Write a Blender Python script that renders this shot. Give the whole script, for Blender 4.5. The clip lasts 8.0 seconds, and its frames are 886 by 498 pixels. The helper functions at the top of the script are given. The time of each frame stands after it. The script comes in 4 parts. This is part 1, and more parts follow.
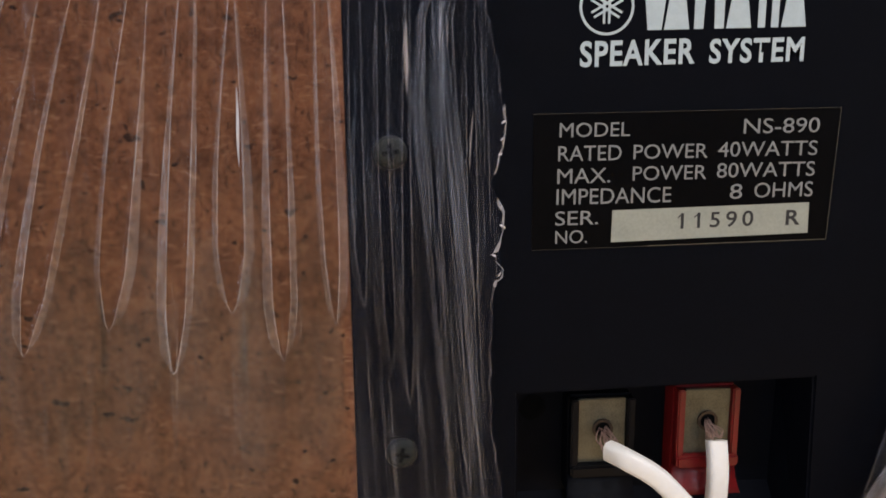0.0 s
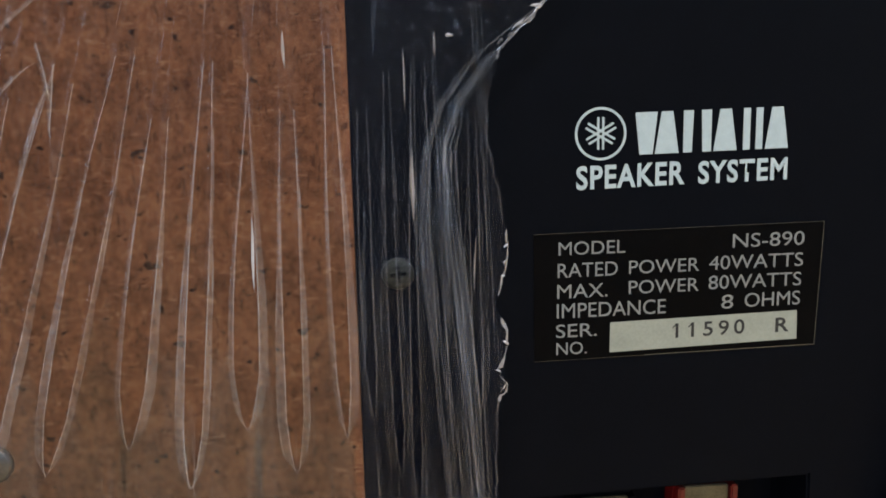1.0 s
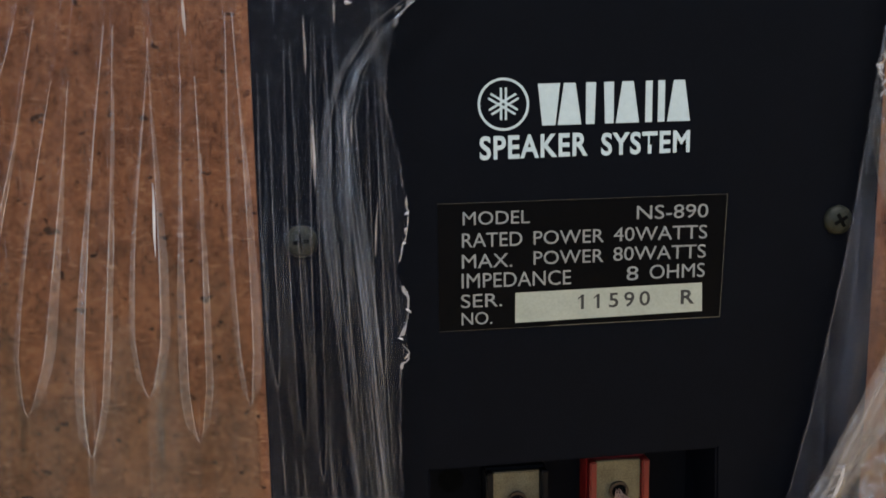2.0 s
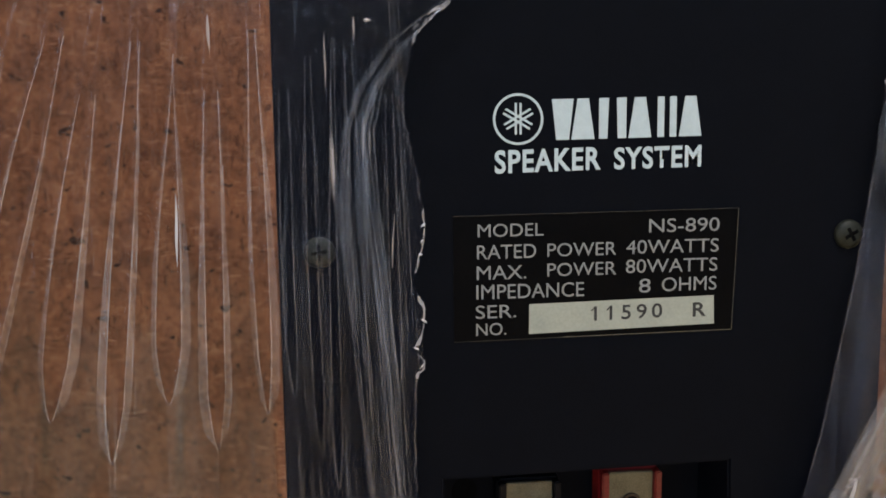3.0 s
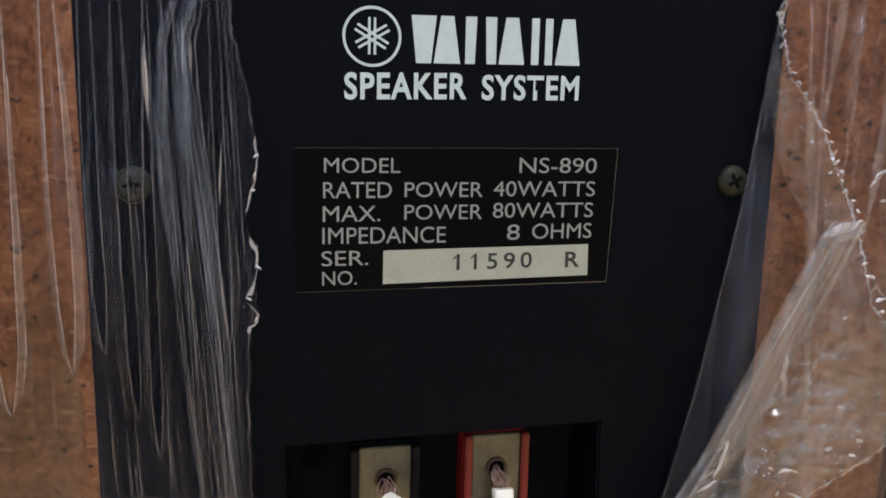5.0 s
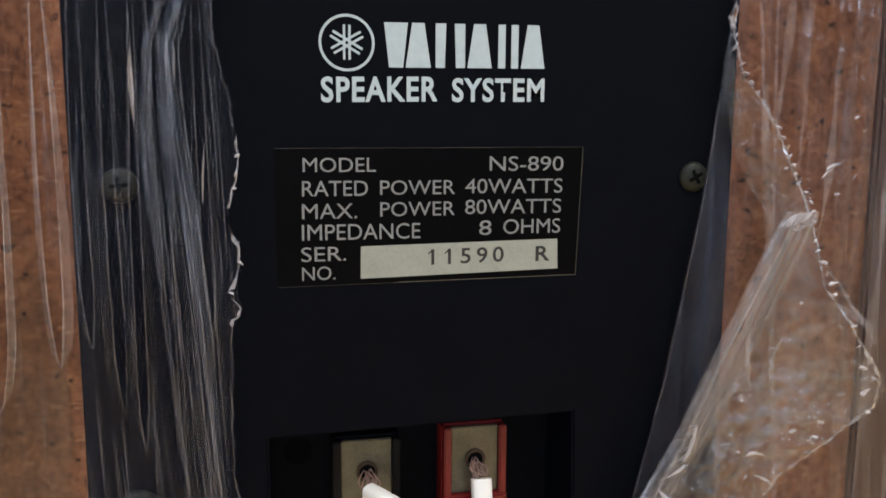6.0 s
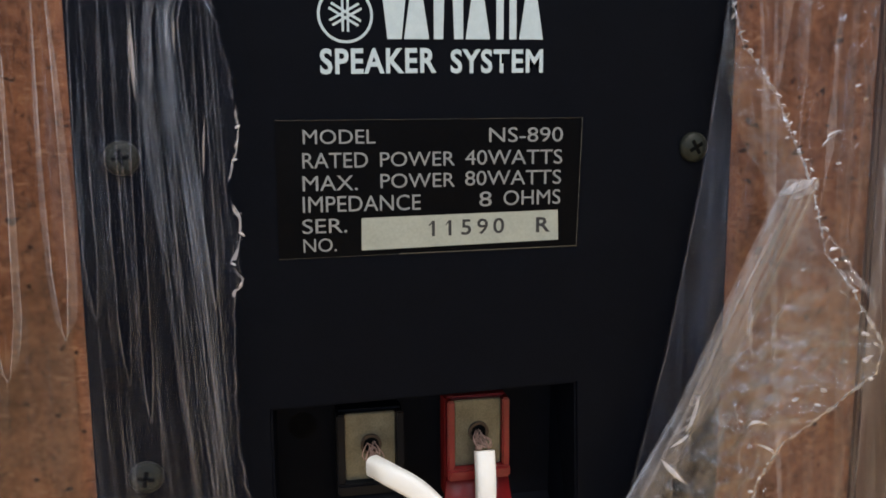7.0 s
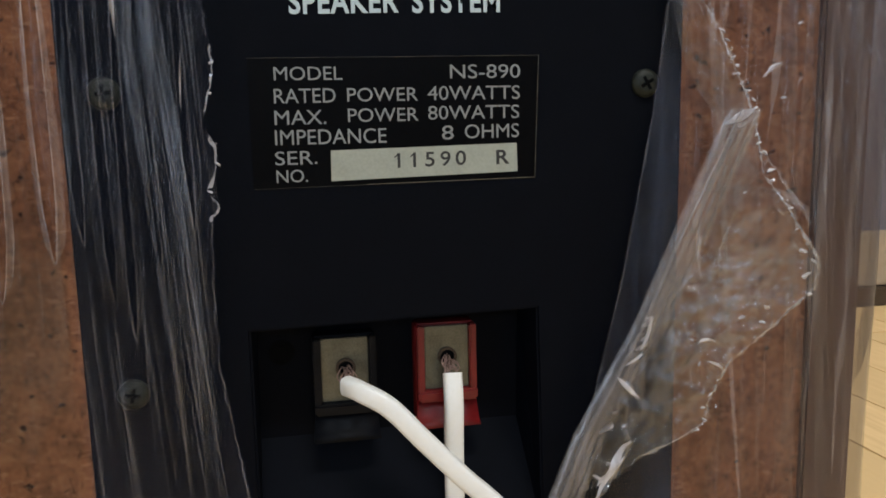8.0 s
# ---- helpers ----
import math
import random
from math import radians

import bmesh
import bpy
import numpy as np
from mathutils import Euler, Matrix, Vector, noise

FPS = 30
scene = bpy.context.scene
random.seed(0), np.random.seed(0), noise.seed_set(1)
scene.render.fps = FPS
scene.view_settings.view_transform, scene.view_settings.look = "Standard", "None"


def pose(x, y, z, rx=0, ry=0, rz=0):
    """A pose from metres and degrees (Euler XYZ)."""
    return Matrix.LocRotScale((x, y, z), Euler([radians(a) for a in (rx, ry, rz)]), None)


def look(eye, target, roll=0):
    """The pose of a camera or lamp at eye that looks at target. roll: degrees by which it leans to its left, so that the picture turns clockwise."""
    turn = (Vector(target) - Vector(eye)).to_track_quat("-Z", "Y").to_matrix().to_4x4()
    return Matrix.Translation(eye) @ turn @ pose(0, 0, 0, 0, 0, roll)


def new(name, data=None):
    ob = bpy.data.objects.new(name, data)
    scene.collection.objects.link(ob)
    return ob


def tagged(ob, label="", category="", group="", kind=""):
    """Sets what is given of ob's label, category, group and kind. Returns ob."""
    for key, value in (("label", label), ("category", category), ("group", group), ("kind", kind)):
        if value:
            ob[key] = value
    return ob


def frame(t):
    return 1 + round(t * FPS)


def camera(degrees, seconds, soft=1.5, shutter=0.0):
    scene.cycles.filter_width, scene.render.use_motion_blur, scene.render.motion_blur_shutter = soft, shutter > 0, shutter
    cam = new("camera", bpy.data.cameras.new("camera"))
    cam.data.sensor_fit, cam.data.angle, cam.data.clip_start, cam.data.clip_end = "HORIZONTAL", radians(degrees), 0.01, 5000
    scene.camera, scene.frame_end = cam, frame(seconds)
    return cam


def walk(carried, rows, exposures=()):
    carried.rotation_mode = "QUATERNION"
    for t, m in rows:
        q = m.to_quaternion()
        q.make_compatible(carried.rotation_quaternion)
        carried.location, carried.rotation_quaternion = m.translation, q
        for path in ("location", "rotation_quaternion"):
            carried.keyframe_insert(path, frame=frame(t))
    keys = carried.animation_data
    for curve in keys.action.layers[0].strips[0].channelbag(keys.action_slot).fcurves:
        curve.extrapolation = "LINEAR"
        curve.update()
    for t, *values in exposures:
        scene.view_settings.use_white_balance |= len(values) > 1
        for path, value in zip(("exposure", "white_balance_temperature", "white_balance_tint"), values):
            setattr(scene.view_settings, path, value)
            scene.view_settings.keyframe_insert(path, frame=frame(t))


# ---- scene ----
# Camera and its way. Lengths in mm below are counted from the printed label's top left letter.
UP = 0.40  # that letter's height over the floor, metres
cam = camera(62.0, 8.0, soft=1.7)
# seconds, eye x y z (metres), yaw, pitch, roll (degrees)
PATH = [
    (0, -0.03694, -0.15462, 0.00317, -4.479, -10.758, -0.573),
    (0.5, -0.03928, -0.15677, 0.01500, -5.609, -9.267, -0.848),
    (1, -0.03957, -0.15857, 0.02327, -5.022, -8.513, -1.356),
    (1.5, -0.02764, -0.15833, 0.02004, -5.926, -8.174, -1.133),
    (1.7, -0.02427, -0.15968, 0.01689, -6.098, -8.019, -1.019),
    (2.8, -0.01765, -0.16720, 0.00922, -4.524, -5.619, -0.476),
    (3, -0.02299, -0.16560, 0.01209, -5.195, -6.023, -0.726),
    (3.5, -0.01677, -0.16382, 0.00958, -6.149, -6.757, -0.603),
    (4, -0.00955, -0.14868, 0.00612, -8.302, -7.681, -0.074),
    (4.5, 0.00083, -0.14268, 0.00252, -10.896, -9.538, 0.989),
    (4.7, -0.00296, -0.14496, 0.00685, -10.917, -9.968, 1.295),
    (5.8, -0.00600, -0.15339, 0.00283, -11.970, -7.369, 0.433),
    (6, -0.00309, -0.15638, 0.00100, -11.891, -7.365, 0.323),
    (6.5, -0.00417, -0.15954, 0.00005, -11.344, -7.124, -0.014),
    (7, -0.00168, -0.15811, -0.00479, -11.222, -7.481, -0.362),
    (7.5, -0.00296, -0.16217, -0.00734, -11.032, -7.542, -0.767),
    (8, 0.00410, -0.17207, -0.01759, -11.020, -8.156, -1.190),
]


def heading(x, y, z, yaw, pitch, roll):
    ya, pi = radians(yaw), radians(pitch)
    way = Vector((-math.sin(ya) * math.cos(pi), math.cos(ya) * math.cos(pi), math.sin(pi)))
    eye = Vector((x, y, z + UP))
    return look(eye, eye + way, roll)


EXPOSURES = [(0.0, -0.36, 6080, 20), (0.5, -0.12, 6050, 19), (1.0, -0.24, 5800, 11), (4.0, -0.21, 5900, 15), (7.5, -0.20, 5920, 15), (8.0, -0.46, 5860, 11)]
walk(cam, [(r[0], heading(*r[1:])) for r in PATH], EXPOSURES)

# ---- world and light ----
world = bpy.data.worlds.new("sky")
scene.world = world
world.use_nodes = True
wn = world.node_tree.nodes
sky = wn.new("ShaderNodeTexSky")
sky.sky_type = "NISHITA"
sky.sun_disc = False
sky.sun_elevation, sky.sun_rotation = radians(40), radians(200)
world.node_tree.links.new(sky.outputs["Color"], wn["Background"].inputs["Color"])
wn["Background"].inputs["Strength"].default_value = 0.1


def area_lamp(name, eye, target, sx, sy, watts, colour):
    d = bpy.data.lights.new(name, "AREA")
    d.shape, d.size, d.size_y, d.energy, d.color = "RECTANGLE", sx, sy, watts, colour
    ob = new(name, d)
    ob.matrix_world = look(eye, target)
    return ob


# added unseen windows: two at the sides for film highlights, one for frontal light
area_lamp("unseen_window_light", (-1.66, -1.55, 1.08), (0.0, -1.2, 0.95), 0.5, 2.0, 9, (0.76, 0.88, 1.0))
area_lamp("unseen_window_light", (2.26, -1.55, 1.08), (0.0, -1.2, 0.95), 0.5, 2.0, 8, (0.84, 0.92, 1.0))
area_lamp("unseen_window_light", (0.0, -5.12, 2.02), (0.0, 0.0, 0.5), 2.5, 0.65, 47, (0.74, 0.87, 1.0))
# lamps out of view; the second is added to brighten the floor behind the speaker
for x, y, watts in ((0.3, -1.1, 44), (1.1, 0.8, 50)):
    area_lamp("unseen_tube_light", (x, y, 2.50), (x, y, 0.0), 1.2, 0.12, watts, (1.0, 0.94, 0.84))


# ---- materials ----
def material(name, rough=0.5, metal=0.0, spec=0.5):
    m = bpy.data.materials.new(name)
    m.use_nodes = True
    b = m.node_tree.nodes["Principled BSDF"]
    b.inputs["Roughness"].default_value = rough
    b.inputs["Metallic"].default_value = metal
    b.inputs["Specular IOR Level"].default_value = spec
    return m, m.node_tree, b


def coords(nt, scale=(1, 1, 1)):
    tc, mp = nt.nodes.new("ShaderNodeTexCoord"), nt.nodes.new("ShaderNodeMapping")
    mp.inputs["Scale"].default_value = scale
    nt.links.new(tc.outputs["Object"], mp.inputs["Vector"])
    return mp.outputs["Vector"]


def noise_tex(nt, vec, scale, detail=4.0, rough=0.6):
    n = nt.nodes.new("ShaderNodeTexNoise")
    n.inputs["Scale"].default_value, n.inputs["Detail"].default_value, n.inputs["Roughness"].default_value = scale, detail, rough
    nt.links.new(vec, n.inputs["Vector"])
    return n.outputs["Fac"]


def ramp(nt, fac, stops):
    r = nt.nodes.new("ShaderNodeValToRGB")
    els = r.color_ramp.elements
    while len(els) < len(stops):
        els.new(0.5)
    for e, (p, c) in zip(els, stops):
        e.position, e.color = p, (*c, 1)
    nt.links.new(fac, r.inputs["Fac"])
    return r.outputs["Color"]


def mixed(nt, fac, a, b, mode="MIX"):
    m = nt.nodes.new("ShaderNodeMix")
    m.data_type, m.blend_type = "RGBA", mode
    for socket, v in ((m.inputs["Factor"], fac), (m.inputs["A"], a), (m.inputs["B"], b)):
        if isinstance(v, (int, float)):
            socket.default_value = v
        elif isinstance(v, tuple):
            socket.default_value = (*v, 1)
        else:
            nt.links.new(v, socket)
    return m.outputs["Result"]


def bumped(nt, b, fac, strength, dist):
    n = nt.nodes.new("ShaderNodeBump")
    n.inputs["Strength"].default_value, n.inputs["Distance"].default_value = strength, dist
    nt.links.new(fac, n.inputs["Height"])
    nt.links.new(n.outputs["Normal"], b.inputs["Normal"])


def mottled(name, dark, light, scale, rough, spec=0.5, metal=0.0, bump=0.1, dist=0.0002, stretch=(1, 1, 1)):
    """A surface whose colour runs between two near tones, at two scales, with a fine relief."""
    m, nt, b = material(name, rough, metal, spec)
    v = coords(nt, stretch)
    big, fine = noise_tex(nt, v, scale), noise_tex(nt, v, scale * 9, 3)
    c = mixed(nt, 0.45, ramp(nt, big, [(0.3, dark), (0.7, light)]), ramp(nt, fine, [(0.35, dark), (0.65, light)]))
    nt.links.new(c, b.inputs["Base Color"])
    bumped(nt, b, fine, bump, dist)
    return m


def hardboard():
    """Pressed wood fibre: orange brown, with short pale and dark fibres, dark specks and cloudy stains."""
    m, nt, b = material("hardboard", 0.62, 0, 0.2)
    v = coords(nt)
    cloud, mid, fine = noise_tex(nt, v, 75, 4), noise_tex(nt, v, 260, 5, 0.7), noise_tex(nt, v, 900, 3, 0.7)
    c = mixed(nt, 0.45, ramp(nt, mid, [(0.38, (0.078, 0.025, 0.009)), (0.5, (0.238, 0.088, 0.040)), (0.64, (0.365, 0.170, 0.079))]),
              ramp(nt, fine, [(0.38, (0.078, 0.025, 0.009)), (0.64, (0.388, 0.178, 0.084))]))
    c = mixed(nt, 0.4, c, ramp(nt, cloud, [(0.36, (0.105, 0.034, 0.013)), (0.64, (0.350, 0.148, 0.064))]))
    across, along = noise_tex(nt, coords(nt, (0.35, 1, 1)), 1000, 2), noise_tex(nt, coords(nt, (1, 1, 0.35)), 900, 2)
    c = mixed(nt, ramp(nt, across, [(0.60, (0, 0, 0)), (0.70, (0.5, 0.5, 0.5))]), c, (0.440, 0.222, 0.120))
    c = mixed(nt, ramp(nt, along, [(0.60, (0, 0, 0)), (0.70, (0.6, 0.6, 0.6))]), c, (0.078, 0.028, 0.012))
    specks = noise_tex(nt, coords(nt, (0.7, 1, 1)), 300, 2)
    c = mixed(nt, ramp(nt, specks, [(0.645, (0, 0, 0)), (0.71, (0.9, 0.9, 0.9))]), c, (0.028, 0.011, 0.006))
    nt.links.new(c, b.inputs["Base Color"])
    bumped(nt, b, mid, 0.25, 0.0003)
    return m


def film_material(name, haze, streak, gloss=0.0, tint=(0.80, 0.88, 1.0), rough=0.16, shine_gain=0.6):
    """Thin clear stretch film: lets the light straight through, mirrors a little; haze and streaks of sheen are painted
    as milky colour.
    """
    m = bpy.data.materials.new(name)
    m.use_nodes = True
    nt = m.node_tree
    nt.nodes.remove(nt.nodes["Principled BSDF"])
    out = nt.nodes["Material Output"]
    clear, shine, milk = nt.nodes.new("ShaderNodeBsdfTransparent"), nt.nodes.new("ShaderNodeBsdfGlossy"), nt.nodes.new("ShaderNodeBsdfDiffuse")
    clear.inputs["Color"].default_value = (0.97, 0.975, 0.98, 1)
    shine.inputs["Roughness"].default_value = rough
    milk.inputs["Color"].default_value = (*tint, 1)
    fibre = noise_tex(nt, coords(nt, (1, 0.5, 0.03)), 420, 4, 0.65)
    patch = noise_tex(nt, coords(nt, (1, 1, 0.35)), 45, 3)
    amount = mixed(nt, 0.5, ramp(nt, fibre, [(0.45, (haze,) * 3), (0.75, (streak,) * 3)]), ramp(nt, patch, [(0.38, (haze * 0.4,) * 3), (0.68, (streak * 0.8,) * 3)]))
    fres = nt.nodes.new("ShaderNodeFresnel")
    fres.inputs["IOR"].default_value = 1.5
    gain = nt.nodes.new("ShaderNodeMath")
    gain.operation = "MULTIPLY_ADD"
    gain.inputs[1].default_value, gain.inputs[2].default_value = shine_gain, gloss
    gain.use_clamp = True
    nt.links.new(fres.outputs["Fac"], gain.inputs[0])
    m1, m2 = nt.nodes.new("ShaderNodeMixShader"), nt.nodes.new("ShaderNodeMixShader")
    nt.links.new(amount, m1.inputs["Fac"])
    nt.links.new(clear.outputs["BSDF"], m1.inputs[1])
    nt.links.new(milk.outputs["BSDF"], m1.inputs[2])
    nt.links.new(gain.outputs["Value"], m2.inputs["Fac"])
    nt.links.new(m1.outputs["Shader"], m2.inputs[1])
    nt.links.new(shine.outputs["BSDF"], m2.inputs[2])
    nt.links.new(m2.outputs["Shader"], out.inputs["Surface"])
    return m


def plank_wood():
    m, nt, b = material("floor_wood", 0.4, 0, 0.5)
    grain = noise_tex(nt, coords(nt, (12, 1, 1)), 9, 5)
    info = nt.nodes.new("ShaderNodeObjectInfo")
    c = ramp(nt, grain, [(0.3, (0.60, 0.40, 0.17)), (0.7, (0.76, 0.55, 0.27))])
    c = mixed(nt, info.outputs["Random"], c, (0.60, 0.42, 0.19))
    nt.links.new(c, b.inputs["Base Color"])
    bumped(nt, b, grain, 0.1, 0.0005)
    return m


BOARD = hardboard()
PLATE = mottled("black_plastic", (0.0015, 0.0021, 0.0042), (0.0028, 0.0037, 0.0066), 120, 0.6, 0.06, bump=0.12, dist=0.0001)
PIT = mottled("black_moulding", (0.0018, 0.002, 0.003), (0.004, 0.0045, 0.0065), 90, 0.45, 0.15)
STICKER = mottled("label_black", (0.0016, 0.0016, 0.002), (0.0028, 0.0028, 0.0034), 80, 0.4, 0.05, bump=0.02)
INK = mottled("white_ink", (0.43, 0.53, 0.56), (0.54, 0.64, 0.67), 500, 0.5, bump=0.05)
INK_DIM = mottled("silver_ink", (0.19, 0.20, 0.20), (0.30, 0.315, 0.31), 700, 0.45, bump=0.05)
SERIAL = mottled("cream_strip", (0.29, 0.315, 0.265), (0.37, 0.395, 0.335), 160, 0.5, bump=0.03)
TYPED = mottled("typed_ink", (0.012, 0.012, 0.012), (0.03, 0.03, 0.03), 900, 0.6)
EDGE = mottled("pale_label_edge", (0.05, 0.046, 0.036), (0.16, 0.15, 0.115), 300, 0.4)
NICKEL = mottled("tarnished_nickel", (0.08, 0.078, 0.058), (0.19, 0.185, 0.14), 260, 0.42, metal=0.75, bump=0.1)
RED = mottled("red_plastic", (0.11, 0.005, 0.006), (0.19, 0.010, 0.010), 160, 0.34)
WHITE_PVC = mottled("white_insulation", (0.88, 0.87, 0.80), (0.92, 0.915, 0.87), 110, 0.42, bump=0.06)
COPPER = mottled("dull_copper", (0.20, 0.12, 0.095), (0.42, 0.29, 0.24), 900, 0.45, metal=0.5)
RUST = mottled("brown_hole_rim", (0.025, 0.016, 0.010), (0.09, 0.06, 0.035), 700, 0.6, metal=0.4)
SCREW = mottled("dusty_black_screw", (0.006, 0.008, 0.006), (0.026, 0.029, 0.021), 420, 0.5, 0.25)
# near-black that stands for the shade inside slots and holes
HOLE_SHADE = mottled("slot_shade", (0.003, 0.003, 0.003), (0.008, 0.008, 0.008), 300, 0.8, 0.0)
STEEL = mottled("grey_steel", (0.10, 0.10, 0.10), (0.2, 0.2, 0.2), 300, 0.4, metal=0.8)
VENEER = mottled("dark_walnut", (0.055, 0.028, 0.02), (0.13, 0.065, 0.045), 40, 0.4, stretch=(6, 6, 0.5))
WALL = mottled("wall_paint", (0.55, 0.545, 0.53), (0.61, 0.605, 0.59), 6, 0.7, bump=0.05, dist=0.001)
# unseen south wall, made dark so that the film mirrors less
WALL_DIMMING = mottled("dimming_wall_paint", (0.07, 0.08, 0.10), (0.09, 0.10, 0.125), 6, 0.8, 0.2, bump=0.05, dist=0.001)
WALL_LILAC = mottled("lilac_grey_paint", (0.11, 0.10, 0.125), (0.15, 0.14, 0.165), 6, 0.7, bump=0.05, dist=0.001)
BEIGE = mottled("beige_skirting", (0.36, 0.29, 0.20), (0.44, 0.36, 0.26), 9, 0.5)
CEIL = mottled("ceiling_paint", (0.74, 0.73, 0.71), (0.78, 0.77, 0.75), 5, 0.8)
SKIRT = mottled("dark_skirting", (0.03, 0.02, 0.014), (0.06, 0.04, 0.026), 12, 0.4)
FLOORWOOD = plank_wood()
FILM = film_material("stretch_film", 0.006, 0.020, tint=(0.66, 0.68, 1.0), rough=0.06, shine_gain=0.2)
FILM_RIGHT = film_material("hazy_stretch_film", 0.008, 0.060, tint=(0.86, 0.83, 0.95), rough=0.09, shine_gain=0.5)
FILM_BOARD = film_material("clinging_film", 0.002, 0.02, tint=(1.0, 0.90, 0.82), rough=0.1)
FILM_LOOSE = film_material("loose_stretch_film", 0.016, 0.18, tint=(0.96, 0.90, 0.86), rough=0.09, shine_gain=1.1)
FILM_EDGE = film_material("torn_film", 0.06, 0.30, 0.14, (0.95, 0.95, 1.0), 0.14)
# crease, band and line: fold highlights and their haze, painted pale
FILM_CREASE = film_material("crease_highlight_film", 0.22, 0.48, 0.04, (0.98, 0.90, 0.87))
FILM_BAND = film_material("hazy_film_band", 0.05, 0.19, 0.0, (0.98, 0.88, 0.85), 0.12)
# milky reflection in the flat film, painted as a warm veil
FILM_VEIL = film_material("film_reflection_veil", 0.006, 0.055, 0.0, (1.0, 0.80, 0.68), 0.14, 0.3)
FILM_LINE = film_material("film_line_highlight", 0.06, 0.22, 0.04, (0.84, 0.86, 1.0))
# bluish sheen of the folds, painted as milky tint in these two
FILM_STRAND = film_material("faint_film_sheen", 0.002, 0.026, 0.0, (0.62, 0.72, 1.0), 0.1, 0.35)
FILM_SHEEN = film_material("film_sheen", 0.012, 0.09, 0.0, (0.60, 0.74, 1.0), 0.14, 0.4)
FILM_GREY = film_material("grey_film_haze", 0.001, 0.009, 0.0, (0.84, 0.82, 1.0), 0.12, 0.06)
FILM_BLUE = film_material("bluish_film_haze", 0.002, 0.050, 0.0, (0.34, 0.52, 1.0), 0.14, 0.1)
# sparkles of the torn and crushed film, painted as whitish colour
FILM_BEAD = film_material("torn_film_glints", 0.16, 0.55, 0.10, (0.95, 0.95, 1.0), 0.14)
FILM_GLINT = film_material("film_glint", 0.55, 0.95, 0.06, (0.95, 0.93, 0.97), 0.2)


# ---- building helpers ----
def mm(x, y, z):
    """Metres in the world from mm off the label's first letter; y is counted away from the camera."""
    return Vector((x / 1000, y / 1000, UP + z / 1000))


def mesh_part(name, me, mat, parent=None, label="", smooth=False):
    if mat and not me.materials:
        me.materials.append(mat)
    if smooth:
        me.shade_smooth()
    ob = new(name, me)
    if parent is not None:
        ob.parent = parent
        if parent.type == "EMPTY":
            ob.matrix_parent_inverse = Matrix.Translation(-parent.location)
    return tagged(ob, label)


def part(name, bm, mat, parent=None, label="", smooth=False):
    me = bpy.data.meshes.new(name)
    bmesh.ops.recalc_face_normals(bm, faces=bm.faces[:])
    bm.to_mesh(me)
    bm.free()
    return mesh_part(name, me, mat, parent, label, smooth)


def base(name, place, label, category, group=""):
    e = new(name)
    e.empty_display_size = 0.02
    e.location = place
    return tagged(e, label, category, group)


def add_box(bm, x0, x1, y0, y1, z0, z1, bevel=0.0, place=mm):
    vs = [bm.verts.new(place(x, y, z)) for x in (x0, x1) for y in (y0, y1) for z in (z0, z1)]
    fs = [bm.faces.new([vs[i] for i in q]) for q in ((0, 1, 3, 2), (4, 6, 7, 5), (0, 4, 5, 1), (2, 3, 7, 6), (0, 2, 6, 4), (1, 5, 7, 3))]
    if bevel:
        bmesh.ops.bevel(bm, geom=list({e for f in fs for e in f.edges}), offset=bevel / 1000, segments=2, affect="EDGES")
    return bm


def box(x0, x1, y0, y1, z0, z1, bevel=0.0, place=mm):
    return add_box(bmesh.new(), x0, x1, y0, y1, z0, z1, bevel, place)


def slab(points, y0, y1, bevel=0.0):
    """An upright plate with the outline points (x, z), between the depths y0 and y1."""
    bm = bmesh.new()
    f = [bm.verts.new(mm(x, y0, z)) for x, z in points]
    k = [bm.verts.new(mm(x, y1, z)) for x, z in points]
    front = bm.faces.new(f)
    bm.faces.new(k[::-1])
    n = len(points)
    for i in range(n):
        bm.faces.new((f[i], k[i], k[(i + 1) % n], f[(i + 1) % n]))
    if bevel:
        bmesh.ops.bevel(bm, geom=list(front.edges), offset=bevel / 1000, segments=2, affect="EDGES")
    return bm


def disc(bm, cx, cz, r, y0, y1, n=28, dome=0.0, inner=0.0):
    """A round plug between two depths, domed at its front, or a ring if inner is given."""
    rings = [(r, y1), (r, y0 + dome * 0.9), (r * 0.86, y0 + dome * 0.35), (r * 0.55, y0)] if not inner else [(inner, y1), (r, y1), (r, y0), (inner, y0), (inner, y1)]
    loops = [[bm.verts.new(mm(cx + q * math.cos(a), y, cz + q * math.sin(a))) for a in [2 * math.pi * i / n for i in range(n)]] for q, y in rings]
    for a, b in zip(loops, loops[1:]):
        for i in range(n):
            bm.faces.new((a[i], a[(i + 1) % n], b[(i + 1) % n], b[i]))
    if not inner:
        bm.faces.new(loops[0])
        bm.faces.new(loops[-1])
    return bm


